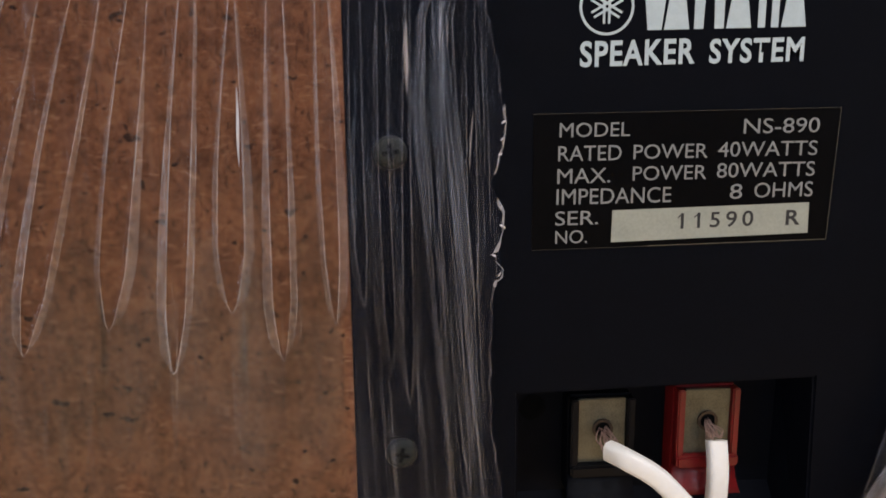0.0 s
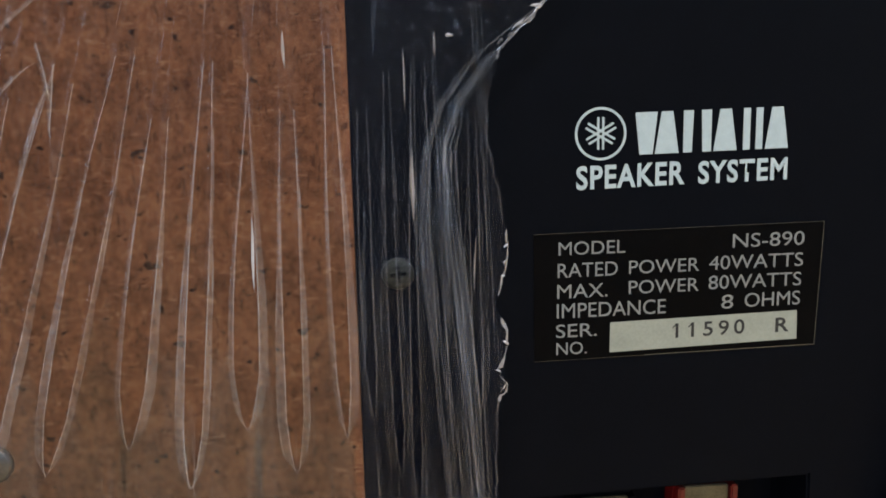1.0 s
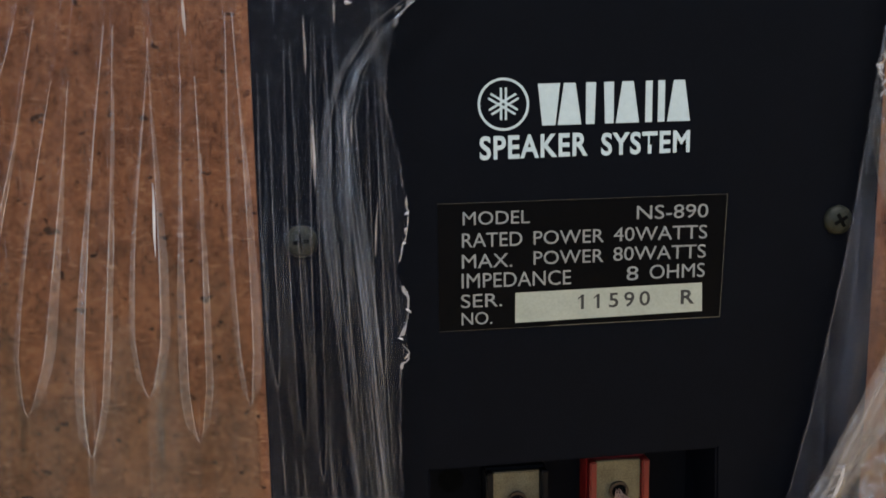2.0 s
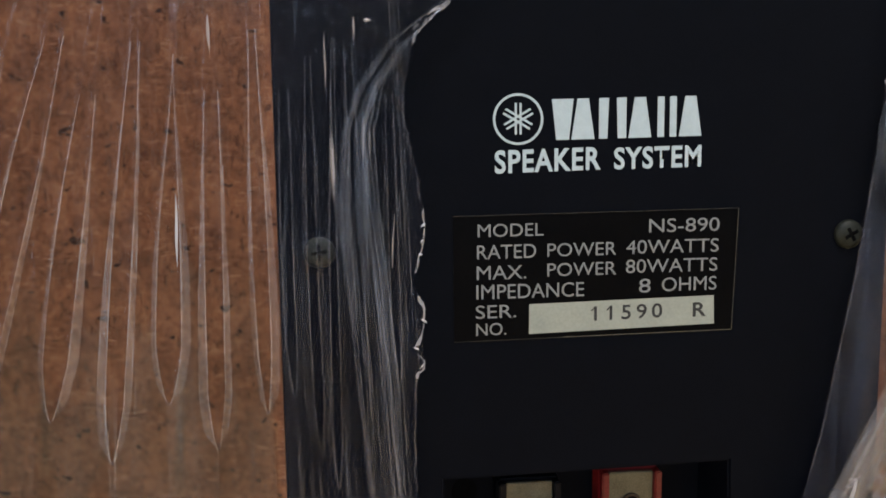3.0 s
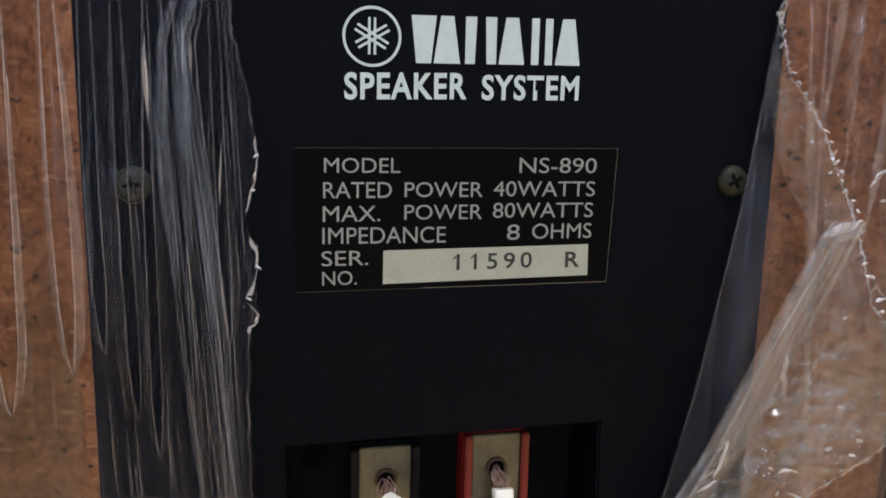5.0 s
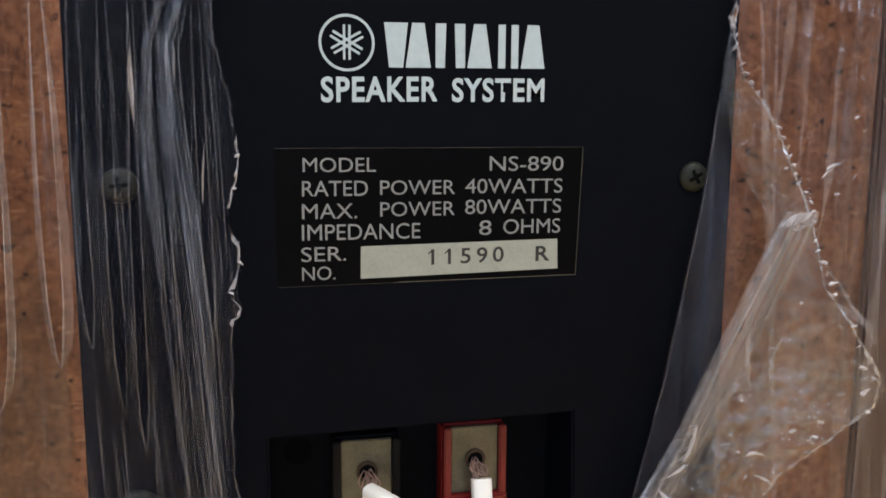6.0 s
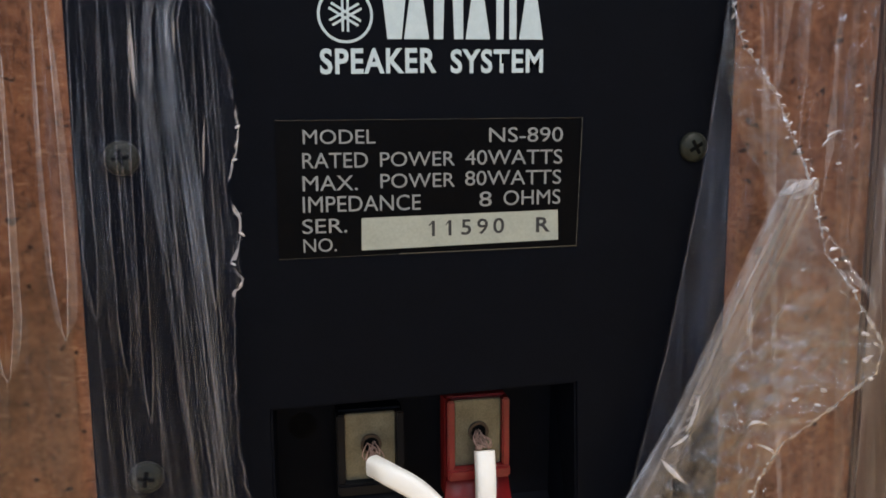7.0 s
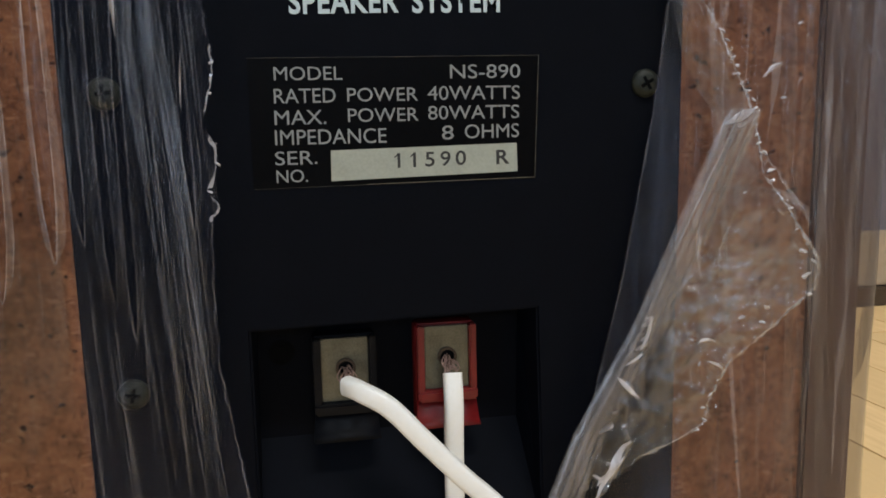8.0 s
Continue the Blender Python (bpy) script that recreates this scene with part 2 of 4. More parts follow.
def tube(points, radius, flat=1.0, n=14, steps=10, square=1.0):
    """A rounded strand along a smooth curve through points (mm)."""
    p = np.array(points, float)
    line = []
    for i in range(len(p) - 1):
        a, b, c, d = p[max(i - 1, 0)], p[i], p[i + 1], p[min(i + 2, len(p) - 1)]
        for s in np.linspace(0, 1, steps, endpoint=i == len(p) - 2):
            line.append(0.5 * (2 * b + (c - a) * s + (2 * a - 5 * b + 4 * c - d) * s**2 + (3 * b - a - 3 * c + d) * s**3))
    bm, loops = bmesh.new(), []
    for i, q in enumerate(line):
        way = Vector(line[min(i + 1, len(line) - 1)] - line[max(i - 1, 0)]).normalized()
        side = way.cross(Vector((0, 1, 0.05))).normalized()
        up = side.cross(way)
        ring = []
        for a in [2 * math.pi * k / n for k in range(n)]:
            c, s = math.cos(a), math.sin(a)
            c, s = math.copysign(abs(c) ** square, c), math.copysign(abs(s) ** square, s)
            ring.append(bm.verts.new(mm(*(Vector(q) + side * radius * c + up * radius * flat * s))))
        loops.append(ring)
    for a, b in zip(loops, loops[1:]):
        for k in range(n):
            bm.faces.new((a[k], a[(k + 1) % n], b[(k + 1) % n], b[k]))
    for ring in (loops[0], loops[-1]):
        bm.faces.new([bm.verts.new(v.co) for v in ring])
    return bm


def lettering(name, body, x0, x1, z0, z1, y, mat, parent, weight=0.0, rise=0.0, space=1.0):
    """Printed characters filling the given rectangle; rise: how far the right end stands higher."""
    cu = bpy.data.curves.new(name, "FONT")
    cu.body, cu.size, cu.offset, cu.resolution_u, cu.fill_mode, cu.space_character = body, 1.0, weight, 4, "FRONT", space
    tmp = bpy.data.objects.new(name, cu)
    scene.collection.objects.link(tmp)
    me = bpy.data.meshes.new_from_object(tmp.evaluated_get(bpy.context.evaluated_depsgraph_get()))
    bpy.data.objects.remove(tmp)
    co = np.empty(len(me.vertices) * 3)
    me.vertices.foreach_get("co", co)
    co = co.reshape(-1, 3)
    lo, hi = co.min(0), co.max(0)
    u, v = (co[:, 0] - lo[0]) / (hi[0] - lo[0]), (co[:, 1] - lo[1]) / (hi[1] - lo[1])
    xyz = np.stack([(x0 + u * (x1 - x0)) / 1000, np.full(len(u), y / 1000), UP + (z0 + v * (z1 - z0) + u * rise) / 1000], 1)
    me.vertices.foreach_set("co", xyz.ravel())
    me.update()
    me.materials.clear()
    return mesh_part(name, me, mat, parent)


# ---- the room ----
X0, X1, Y0, Y1, H = -1.7, 2.3, -5.2, 1.25, 2.6
plain = lambda x, y, z: Vector((x, y, z))  # noqa: E731
floor = tagged(part("floor", box(X0, X1, Y0, Y1, -0.12, -0.012, place=plain), FLOORWOOD), "light yellow wooden plank floor", kind="structure")
tagged(part("ceiling", box(X0, X1, Y0, Y1, H, H + 0.1, place=plain), CEIL), "plain white ceiling", kind="structure")
tagged(part("wall_north", box(X0, X1, Y1, Y1 + 0.12, -0.12, H, place=plain), WALL_LILAC), "dim lilac-grey painted wall", kind="structure")
# unseen dark wall behind the camera, dims what the film reflects
bm = bmesh.new()
for x0, x1, z0, z1 in ((X0, -1.3, -0.12, H), (1.3, X1, -0.12, H), (-1.3, 1.3, -0.12, 1.65), (-1.3, 1.3, 2.4, H)):
    add_box(bm, x0, x1, Y0 - 0.12, Y0, z0, z1, place=plain)
tagged(part("wall_south", bm, WALL_DIMMING), "unseen wall made dark blue-grey to dim reflections, with an added high window", kind="structure")
# frame for the added high window
bm = bmesh.new()
for x0, x1, z0, z1 in ((-1.3, -1.25, 1.65, 2.4), (1.25, 1.3, 1.65, 2.4), (-1.25, 1.25, 1.65, 1.7), (-1.25, 1.25, 2.35, 2.4)):
    add_box(bm, x0, x1, Y0 - 0.09, Y0 - 0.04, z0, z1, place=plain)
tagged(part("unseen_window_3", bm, CEIL), "white frame of an added, unseen high window", kind="structure")
# side walls with the added tall windows
for name, frame_name, x0, x1 in (("wall_west", "unseen_window_1", X0 - 0.12, X0), ("wall_east", "unseen_window_2", X1, X1 + 0.12)):
    bm = bmesh.new()
    for y0, y1, z0, z1 in ((Y0, -1.86, -0.12, H), (-1.24, Y1, -0.12, H), (-1.86, -1.24, -0.12, 0.02), (-1.86, -1.24, 2.14, H)):
        add_box(bm, x0, x1, y0, y1, z0, z1, place=plain)
    tagged(part(name, bm, WALL), "off-white painted wall with an added, unseen tall window opening", kind="structure")
    bm = bmesh.new()
    for y0, y1, z0, z1 in ((-1.86, -1.81, 0.02, 2.14), (-1.29, -1.24, 0.02, 2.14), (-1.81, -1.29, 0.02, 0.07), (-1.81, -1.29, 2.09, 2.14)):
        add_box(bm, x0 + 0.04, x0 + 0.08, y0, y1, z0, z1, place=plain)
    tagged(part(frame_name, bm, CEIL), "white frame of an added, unseen tall window", kind="structure")
tagged(part("baseboard", box(X0, X1, Y1 - 0.012, Y1, 0.046, 0.17, 4, place=plain), BEIGE), "beige skirting board over a dark foot strip", kind="structure")
tagged(part("trim", box(X0, X1, Y1 - 0.018, Y1, 0.0, 0.044, 3, place=plain), SKIRT), "dark brown strip along the foot of the wall", kind="structure")

# ---- the loudspeaker, seen from behind ----
CX0, CX1, CZ0, CZ1, DEEP = -182.0, 152.0, -UP * 1000, 230.0, 290.0
speaker = base("loudspeaker", (-0.015, 0.15, 0.0), "large walnut loudspeaker with brown hardboard back standing on the floor", "loudspeaker")
bm = bmesh.new()
RIM = 15.0
for x0, x1, z0, z1 in ((CX0, CX0 + RIM, CZ0, CZ1), (CX1 - RIM, CX1, CZ0, CZ1), (CX0 + RIM, CX1 - RIM, CZ0, CZ0 + RIM), (CX0 + RIM, CX1 - RIM, CZ1 - RIM, CZ1)):
    add_box(bm, x0, x1, -1.5, DEEP, z0, z1, 0.8)
add_box(bm, CX0 + RIM, CX1 - RIM, DEEP - 18, DEEP - 2, CZ0 + RIM, CZ1 - RIM)
cabinet = part("cabinet", bm, VENEER, speaker, "dark walnut cabinet sides")
PX0, PX1, PZ0, PZ1 = -45.3, 99.3, -136.0, 62.0
bm = bmesh.new()
bx0, bx1, bz0, bz1 = CX0 + RIM, CX1 - RIM, CZ0 + RIM, CZ1 - RIM
for x0, x1, z0, z1 in ((bx0, PX0 + 6, bz0, bz1), (PX1 - 6, bx1, bz0, bz1), (PX0 + 6, PX1 - 6, bz0, PZ0 + 6), (PX0 + 6, PX1 - 6, PZ1 - 6, bz1)):
    add_box(bm, x0, x1, 0.4, 8.0, z0, z1)
board = part("back_panel", bm, BOARD, speaker, "orange-brown hardboard back panel with dark specks")
for x in (-124, 130):
    for z in (-44, 175, -330) if x < 0 else (175, -330):
        part("panel_screw", disc(bmesh.new(), x, z, 4.2, -1.3, 0.4, dome=1.2), STEEL, board, "grey steel screw")

# black plate with a sunk terminal bay
RX0, RX1, RZ0, RZ1, RTOPR = -8.2, 61.0, -118.0, -60.2, -58.8
bm = bmesh.new()


def face(pts):
    bm.faces.new([bm.verts.new(mm(*p)) for p in pts])


o = [(PX0, PZ0), (PX1, PZ0), (PX1, PZ1), (PX0, PZ1)]
i_ = [(RX0, RZ0), (RX1 + 1.5, RZ0), (RX1, RTOPR), (RX0, RZ1)]
bay = [(RX0, RZ0 + 26), (RX1 - 1.0, RZ0 + 26), (RX1 - 0.5, RTOPR), (RX0 + 0.5, RZ1)]
for k in range(4):
    a, b = o[k], o[(k + 1) % 4]
    c, d = i_[(k + 1) % 4], i_[k]
    e, f = bay[(k + 1) % 4], bay[k]
    face([(a[0], 0, a[1]), (b[0], 0, b[1]), (c[0], 0, c[1]), (d[0], 0, d[1])])
    face([(d[0], 0, d[1]), (c[0], 0, c[1]), (e[0], 15, e[1]), (f[0], 15, f[1])])
    face([(a[0], 0, a[1]), (a[0], 3, a[1]), (b[0], 3, b[1]), (b[0], 0, b[1])])
face([(p[0], 15, p[1]) for p in bay])
bmesh.ops.remove_doubles(bm, verts=bm.verts[:], dist=1e-6)
bm.normal_update()
rim = [e for e in bm.edges if all(abs(v.co.y) < 1e-6 for v in e.verts) and any(abs(f.normal.y) < 0.9 for f in e.link_faces)]
bmesh.ops.bevel(bm, geom=rim, offset=0.0006, segments=2, affect="EDGES")
plate = part("terminal_plate", bm, PLATE, speaker, "matt black plastic terminal plate")


def screw(x, z, turn):
    head = part("screw", disc(bmesh.new(), x, z, 3.5, -1.5, 0.05, dome=1.3), SCREW, plate, "dusty black cross-head screw", True)
    bm = bmesh.new()
    for a in (turn, turn + 90):
        s = add_box(bmesh.new(), -1.75, 1.75, -1.56, -0.9, -0.42, 0.42, place=lambda x, y, z: Vector((x, y, z)))
        for v in s.verts:
            c, q = math.cos(radians(a)), math.sin(radians(a))
            v.co = mm(x + v.co.x * c - v.co.z * q, v.co.y + (0.004 if a != turn else 0), z + v.co.x * q + v.co.z * c)
        me = bpy.data.meshes.new("tmp")
        s.to_mesh(me)
        s.free()
        bm.from_mesh(me)
        bpy.data.meshes.remove(me)
    part("slot_shade", bm, HOLE_SHADE, plate)
    return head


SCREWS = [(-35.6, -5.6), (-34.6, -72.6), (89.0, -4.0), (89.0, -70.9)]
for (x, z), a in zip(SCREWS, (8, 80, 30, 55)):
    screw(x, z, a)
# a dark disc in place of the shaded hole
part("mounting_hole_shade", disc(bmesh.new(), -1.9, -69.5, 3.3, 14.9, 16.5), HOLE_SHADE, plate)

# printed maker's mark: a ring with crossed strokes and six plain blocks
bm = disc(bmesh.new(), 9.4, 23.5, 5.75, -0.06, 0.02, 48, inner=5.2)
strokes = []
for a in (30, 90, 150):
    c, s = math.cos(radians(a)), math.sin(radians(a))
    for w in (-0.55, 0.55):
        q = [(-3.4, w - 0.24), (3.6, w - 0.24), (3.6, w + 0.24), (-3.4, w + 0.24)]
        strokes.append([(9.4 + u * c - v * s, 23.5 + u * s + v * c) for u, v in q])
part("emblem_ring", bm, INK, plate, "white printed ring")
for k, q in enumerate(strokes):
    part("emblem_stroke", slab(q, -0.062 - 0.002 * k, 0.02), INK, plate)
BLOCKS = [(0.3, 5.3, 1.3, 4.3), (6.2, 8.8, 4.8, 10.2), (11.2, 13.5, 11.2, 13.2), (15.3, 17.6, 15.6, 17.6), (19.5, 22.1, 18.1, 23.5), (24.9, 26.5, 24.9, 26.5), (27.8, 29.4, 27.8, 29.4), (31.4, 34.0, 30.0, 35.4)]
for tl, tr, bl, br in BLOCKS:
    pts = [(16.8 + x, z + 0.02 * x) for x, z in ((bl, 18.75), (br, 18.75), (tr, 27.9), (tl, 27.9))]
    part("print_block", slab(pts, -0.06, 0.02), INK, plate)
lettering("lettering", "SPEAKER", 4.0, 28.5, 11.3, 16.6, -0.06, INK, plate, 0.026, 0.65, 1.1)
lettering("lettering", "SYSTEM", 31.6, 52.3, 11.9, 17.0, -0.06, INK, plate, 0.026, 0.45, 1.1)

# rating label
label = part("rating_label", slab([(-5.6, -27.1), (60.7, -26.2), (61.7, 2.7), (-5.6, 1.9)], -0.16, 0.02), STICKER, speaker, "glossy black rating label with silver print")
for n, (a, b, w) in enumerate((((-5.6, 1.9), (61.7, 2.7), 0.05), ((61.7, 2.7), (60.7, -26.2), 0.10), ((60.7, -26.2), (20, -26.75), 0.15), ((20, -26.75), (-5.6, -27.1), 0.04))):
    d = (Vector(b) - Vector(a)).normalized()
    q = Vector((d.y, -d.x)) * w
    part("label_edge", slab([tuple(Vector(a)), tuple(Vector(b)), tuple(Vector(b) + q), tuple(Vector(a) + q)], -0.2 - n * 0.004, -0.02), EDGE, label)
WORDS = [
    ("MODEL", 0.0, 15.2, -3.0, 0.0), ("NS-890", 40.1, 57.1, -2.7, 0.5),
    ("RATED", -0.2, 13.5, -8.0, -4.8), ("POWER", 16.1, 32.4, -7.8, -4.7), ("40WATTS", 34.7, 57.0, -7.6, -4.4),
    ("MAX.", -0.3, 11.2, -12.8, -9.6), ("POWER", 16.1, 32.4, -12.4, -9.3), ("80WATTS", 34.7, 56.8, -12.1, -8.9),
    ("IMPEDANCE", -0.4, 24.8, -17.3, -13.9), ("8", 37.9, 40.7, -16.8, -13.5), ("OHMS", 43.4, 56.7, -16.6, -13.3),
    ("SER.", -0.6, 8.8, -21.8, -18.7), ("NO.", -0.5, 6.5, -25.8, -22.9),
]
for body, x0, x1, z0, z1 in WORDS:
    lettering("lettering", body, x0, x1, z0, z1, -0.19, INK_DIM, label, 0.0, 0.1)
strip = [(11.8, -25.7), (56.3, -24.6), (56.1, -17.8), (11.9, -18.7)]
part("serial_strip", slab(strip, -0.2, -0.1), SERIAL, label, "cream serial number strip")
lettering("typed_lettering", "11590", 27.2, 43.6, -23.1, -19.6, -0.23, TYPED, label, 0.012, 0.3, 1.35)
for x, z in ((27.2, -19.62), (30.9, -19.56)):
    part("typed_lettering", slab([(x - 0.75, z - 0.95), (x - 0.6, z - 1.15), (x + 0.2, z - 0.45), (x + 0.2, z - 0.02)], -0.232, -0.19), TYPED, label)
lettering("typed_lettering", "R", 51.0, 54.3, -22.8, -19.4, -0.23, TYPED, label, 0.02, 0.05)

# spring terminals in the bay
def terminal(x0, x1, z0, z1, mat, name, label_text, hole):
    """A push terminal: a moulded body with rails round a nickel plate with a wire hole, and a flared thumb lever below."""
    t = part(name, box(x0 - 2.0, x1 + 2.0, 9.2, 15.5, z0 - 9.0, z1 + 0.5, 0.6), mat, speaker, label_text)
    part("side_rail", box(x0 - 1.9, x0 - 0.1, 6.4, 9.3, z0 - 2.4, z1 + 0.3, 0.35), mat, t)
    part("side_rail", box(x1 + 0.1, x1 + 1.9, 6.4, 9.3, z0 - 2.4, z1 + 0.3, 0.35), mat, t)
    part("bottom_rail", box(x0 - 1.95, x1 + 1.95, 5.6, 9.4, z0 - 3.0, z0 - 0.1, 0.5), mat, t)
    bm = bmesh.new()
    prof = [(9.3, z0 - 3.1), (7.9, z0 - 3.8), (7.3, z0 - 5.2), (7.2, z0 - 6.6), (6.4, z0 - 8.2), (5.0, z0 - 9.6), (9.3, z0 - 10.4)]
    ends = [[bm.verts.new(mm(x + d * (z0 - 3 - z) * 0.09, y, z)) for y, z in prof] for x, d in ((x0 - 1.9, -1), (x1 + 1.9, 1))]
    bm.faces.new(ends[0])
    bm.faces.new(ends[1][::-1])
    for k in range(len(prof)):
        n = (k + 1) % len(prof)
        bm.faces.new((ends[0][k], ends[1][k], ends[1][n], ends[0][n]))
    part("thumb_lever", bm, mat, t, "", True)
    y = 7.7
    part("contact_plate", box(x0, x1, y, y + 1.2, z0, z1, 0.25), NICKEL, t, "tarnished nickel contact plate")
    part("hole_rim", disc(bmesh.new(), hole[0], hole[1], 2.5, y - 0.5, y + 0.3, inner=1.8), RUST, t, "brown worn hole rim")
    # a dark disc paints the shade in the hole
    part("wire_hole_shade", disc(bmesh.new(), hole[0], hole[1], 1.95, y - 0.12, y + 0.3), HOLE_SHADE, t)


terminal(7.7, 19.4, -81.2, -65.0, PIT, "black_terminal", "black plastic spring terminal", (13.7, -72.6))
terminal(33.7, 45.2, -80.0, -63.6, RED, "red_terminal", "red plastic spring terminal", (39.6, -71.6))


# ---- the two speaker wires ----
def wire(points, hole, label_text, flat, seed):
    e = base("speaker_wire", mm(*points[-1]), label_text, "wire", "wires in the speaker terminals")
    part("insulation", tube(points, 2.4, flat, 20, 10, 0.62), WHITE_PVC, e, "", True)
    rnd = random.Random(seed)
    a = Vector(points[0])
    for k in range(13):
        b = Vector((hole[0] + rnd.uniform(-1.0, 1.0), 7.3, hole[1] + rnd.uniform(-0.9, 0.9)))
        s = a + Vector((rnd.uniform(-1.4, 1.4), 0.2, rnd.uniform(-0.8, 0.8)))
        m = (s + b) / 2 + Vector((rnd.uniform(-2.0, 1.8), rnd.uniform(-1.8, 0.2), rnd.uniform(-1.2, 1.0)))
        part("copper_strand", tube([s, m, b], 0.15, 1.0, 6, 5), COPPER, e)


LOW = -UP * 1000 + 3
wire([(13.4, 1.5, -75.2), (16.6, -3.0, -75.6), (22.9, -6.0, -79.0), (30.5, -8.0, -87.0), (39.5, -9.5, -96.5), (48.5, -10.0, -105.5), (62, -12, -122), (80, -20, -160), (96, -30, -250), (105, -60, -360), (110, -130, LOW)],
     (13.7, -72.6), "thick white wire bending sideways out of the black terminal", 0.8, 3)
wire([(39.9, 3.0, -74.6), (39.7, 0.8, -82), (39.5, 0.6, -95), (39.3, -0.5, -110), (39.5, -3, -140), (42, -8, -220), (45, -20, -340), (50, -90, LOW)],
     (39.6, -71.6), "thick white wire hanging straight down from the red terminal", 0.8, 5)


# ---- stretch film ----
def smooth_noise(a, b, seed, fa, fb):
    """Soft waves over two arrays, from sums of sines."""
    rnd = random.Random(seed)
    out = 0
    for k in range(6):
        out = out + math.pow(0.72, k) * np.sin(a * fa * (1 + 0.6 * k) + b * fb * (1 + 0.5 * k) * rnd.uniform(-1, 1) + rnd.uniform(0, 6.3))
    return out / 3


def sheet(name, left, right, z0, z1, nx, nz, height, mat, parent, label=""):
    """A sheet of film between two edge curves x(z), at a height over the plate (mm)."""
    z = np.linspace(z0, z1, nz)
    u = np.linspace(0, 1, nx)
    zz, uu = np.meshgrid(z, u, indexing="ij")
    xx = left(zz) * (1 - uu) + right(zz) * uu
    hh = height(xx, zz, uu)
    co = np.stack([xx / 1000, -hh / 1000, UP + zz / 1000], -1).reshape(-1, 3)
    idx = np.arange(nx * nz).reshape(nz, nx)
    quads = np.stack([idx[:-1, :-1], idx[:-1, 1:], idx[1:, 1:], idx[1:, :-1]], -1).reshape(-1, 4)
    me = bpy.data.meshes.new(name)
    me.from_pydata(co.tolist(), [], quads.tolist())
    return mesh_part(name, me, mat, parent, label, True)


def curve_of(zs, vs):
    order = np.argsort(zs)
    zs, vs = np.array(zs, float)[order], np.array(vs, float)[order]
    return lambda z: np.interp(z, zs, vs)


def step(a, b, x):
    s = np.clip((x - a) / (b - a), 0, 1)
    return s * s * (3 - 2 * s)


def ridge(x, x0, width):
    return np.exp(-(((x - x0) / width) ** 2))


TORN = curve_of([70, 50, 41, 30, 22, 12, 3, -2, -8, -12.5, -17, -21, -24.5, -27, -30, -33, -50, -66, -75, -96, -140],
                [14, -4, -13.5, -16.2, -16, -13.6, -12.4, -12.2, -13.8, -15.0, -12.8, -12.4, -13.4, -15, -12.2, -14.2, -14.8, -14.6, -13.2, -10, -2])
# fingers of bare film on the board: left fold x at z = 20, -10, -40, then the right fold's, and the height of the rounded tip
FINGERS = [(-110.5, -120.5, -129, -103.5, -113.0, -122.5, -52), (-98.0, -106.5, -113.5, -92.0, -100.5, -109.0, -47), (-87.0, -93.5, -97.5, -82.5, -87.5, -92.5, -42),
           (-76.8, -80.8, -83.5, -73.3, -76.2, -79.5, -52), (-67.2, -71.2, -72.5, -65.3, -65.6, -67.0, -39), (-59.6, -60.7, -61.2, -56.0, -56.6, -57.4, -50),
           (-50.0, -50.3, -49.4, -47.0, -46.6, -46.8, -42), (-121, -131, -140, -116, -126, -135, -46), (-136, -146, -154, -128, -139, -148, -55), (-151, -161, -168, -144, -154, -163, -44)]
# the same on the black plate
FINGERS_PLATE = [(-43.4, -43.9, -43.0, -41.0, -41.3, -40.6, -38), (-37.8, -38.2, -37.6, -36.0, -36.0, -35.4, -52), (-32.4, -33.4, -33.6, -31.2, -31.6, -31.5, -60), (-20.4, -20.2, -19.4, -18.6, -18.2, -17.2, -36)]
rnd = random.Random(11)
STRANDS = [(rnd.uniform(-44, -14), rnd.uniform(-90, 70), rnd.uniform(14, 60), rnd.uniform(0.22, 0.6), rnd.uniform(0.15, 0.6), rnd.uniform(-0.04, 0.06)) for _ in range(60)]


def fold_x(a, b, c, z):
    """A fold's bent line through its places at three heights, straight above them."""
    p, q = (b - a) / -30.0, (c - b) / -30.0
    return np.where(z > 5, a + (z - 20) * p, np.where(z < -25, c + (z + 40) * q, a - 15 * p + (z - 5) * p + (q - p) * (z - 5) ** 2 / -60.0))


def finger_sides(f, z):
    """Both edges of a finger; they close in a round tip at its foot."""
    l, r = fold_x(f[0], f[1], f[2], z), fold_x(f[3], f[4], f[5], z)
    mid, half = (l + r) / 2, (r - l) / 2
    k = np.clip((z - f[6]) / 13.0, 0, 1) ** 0.6
    top = 0.55 + 0.45 * step(48, 12, z)
    return mid - half * k * top, mid + half * k * top


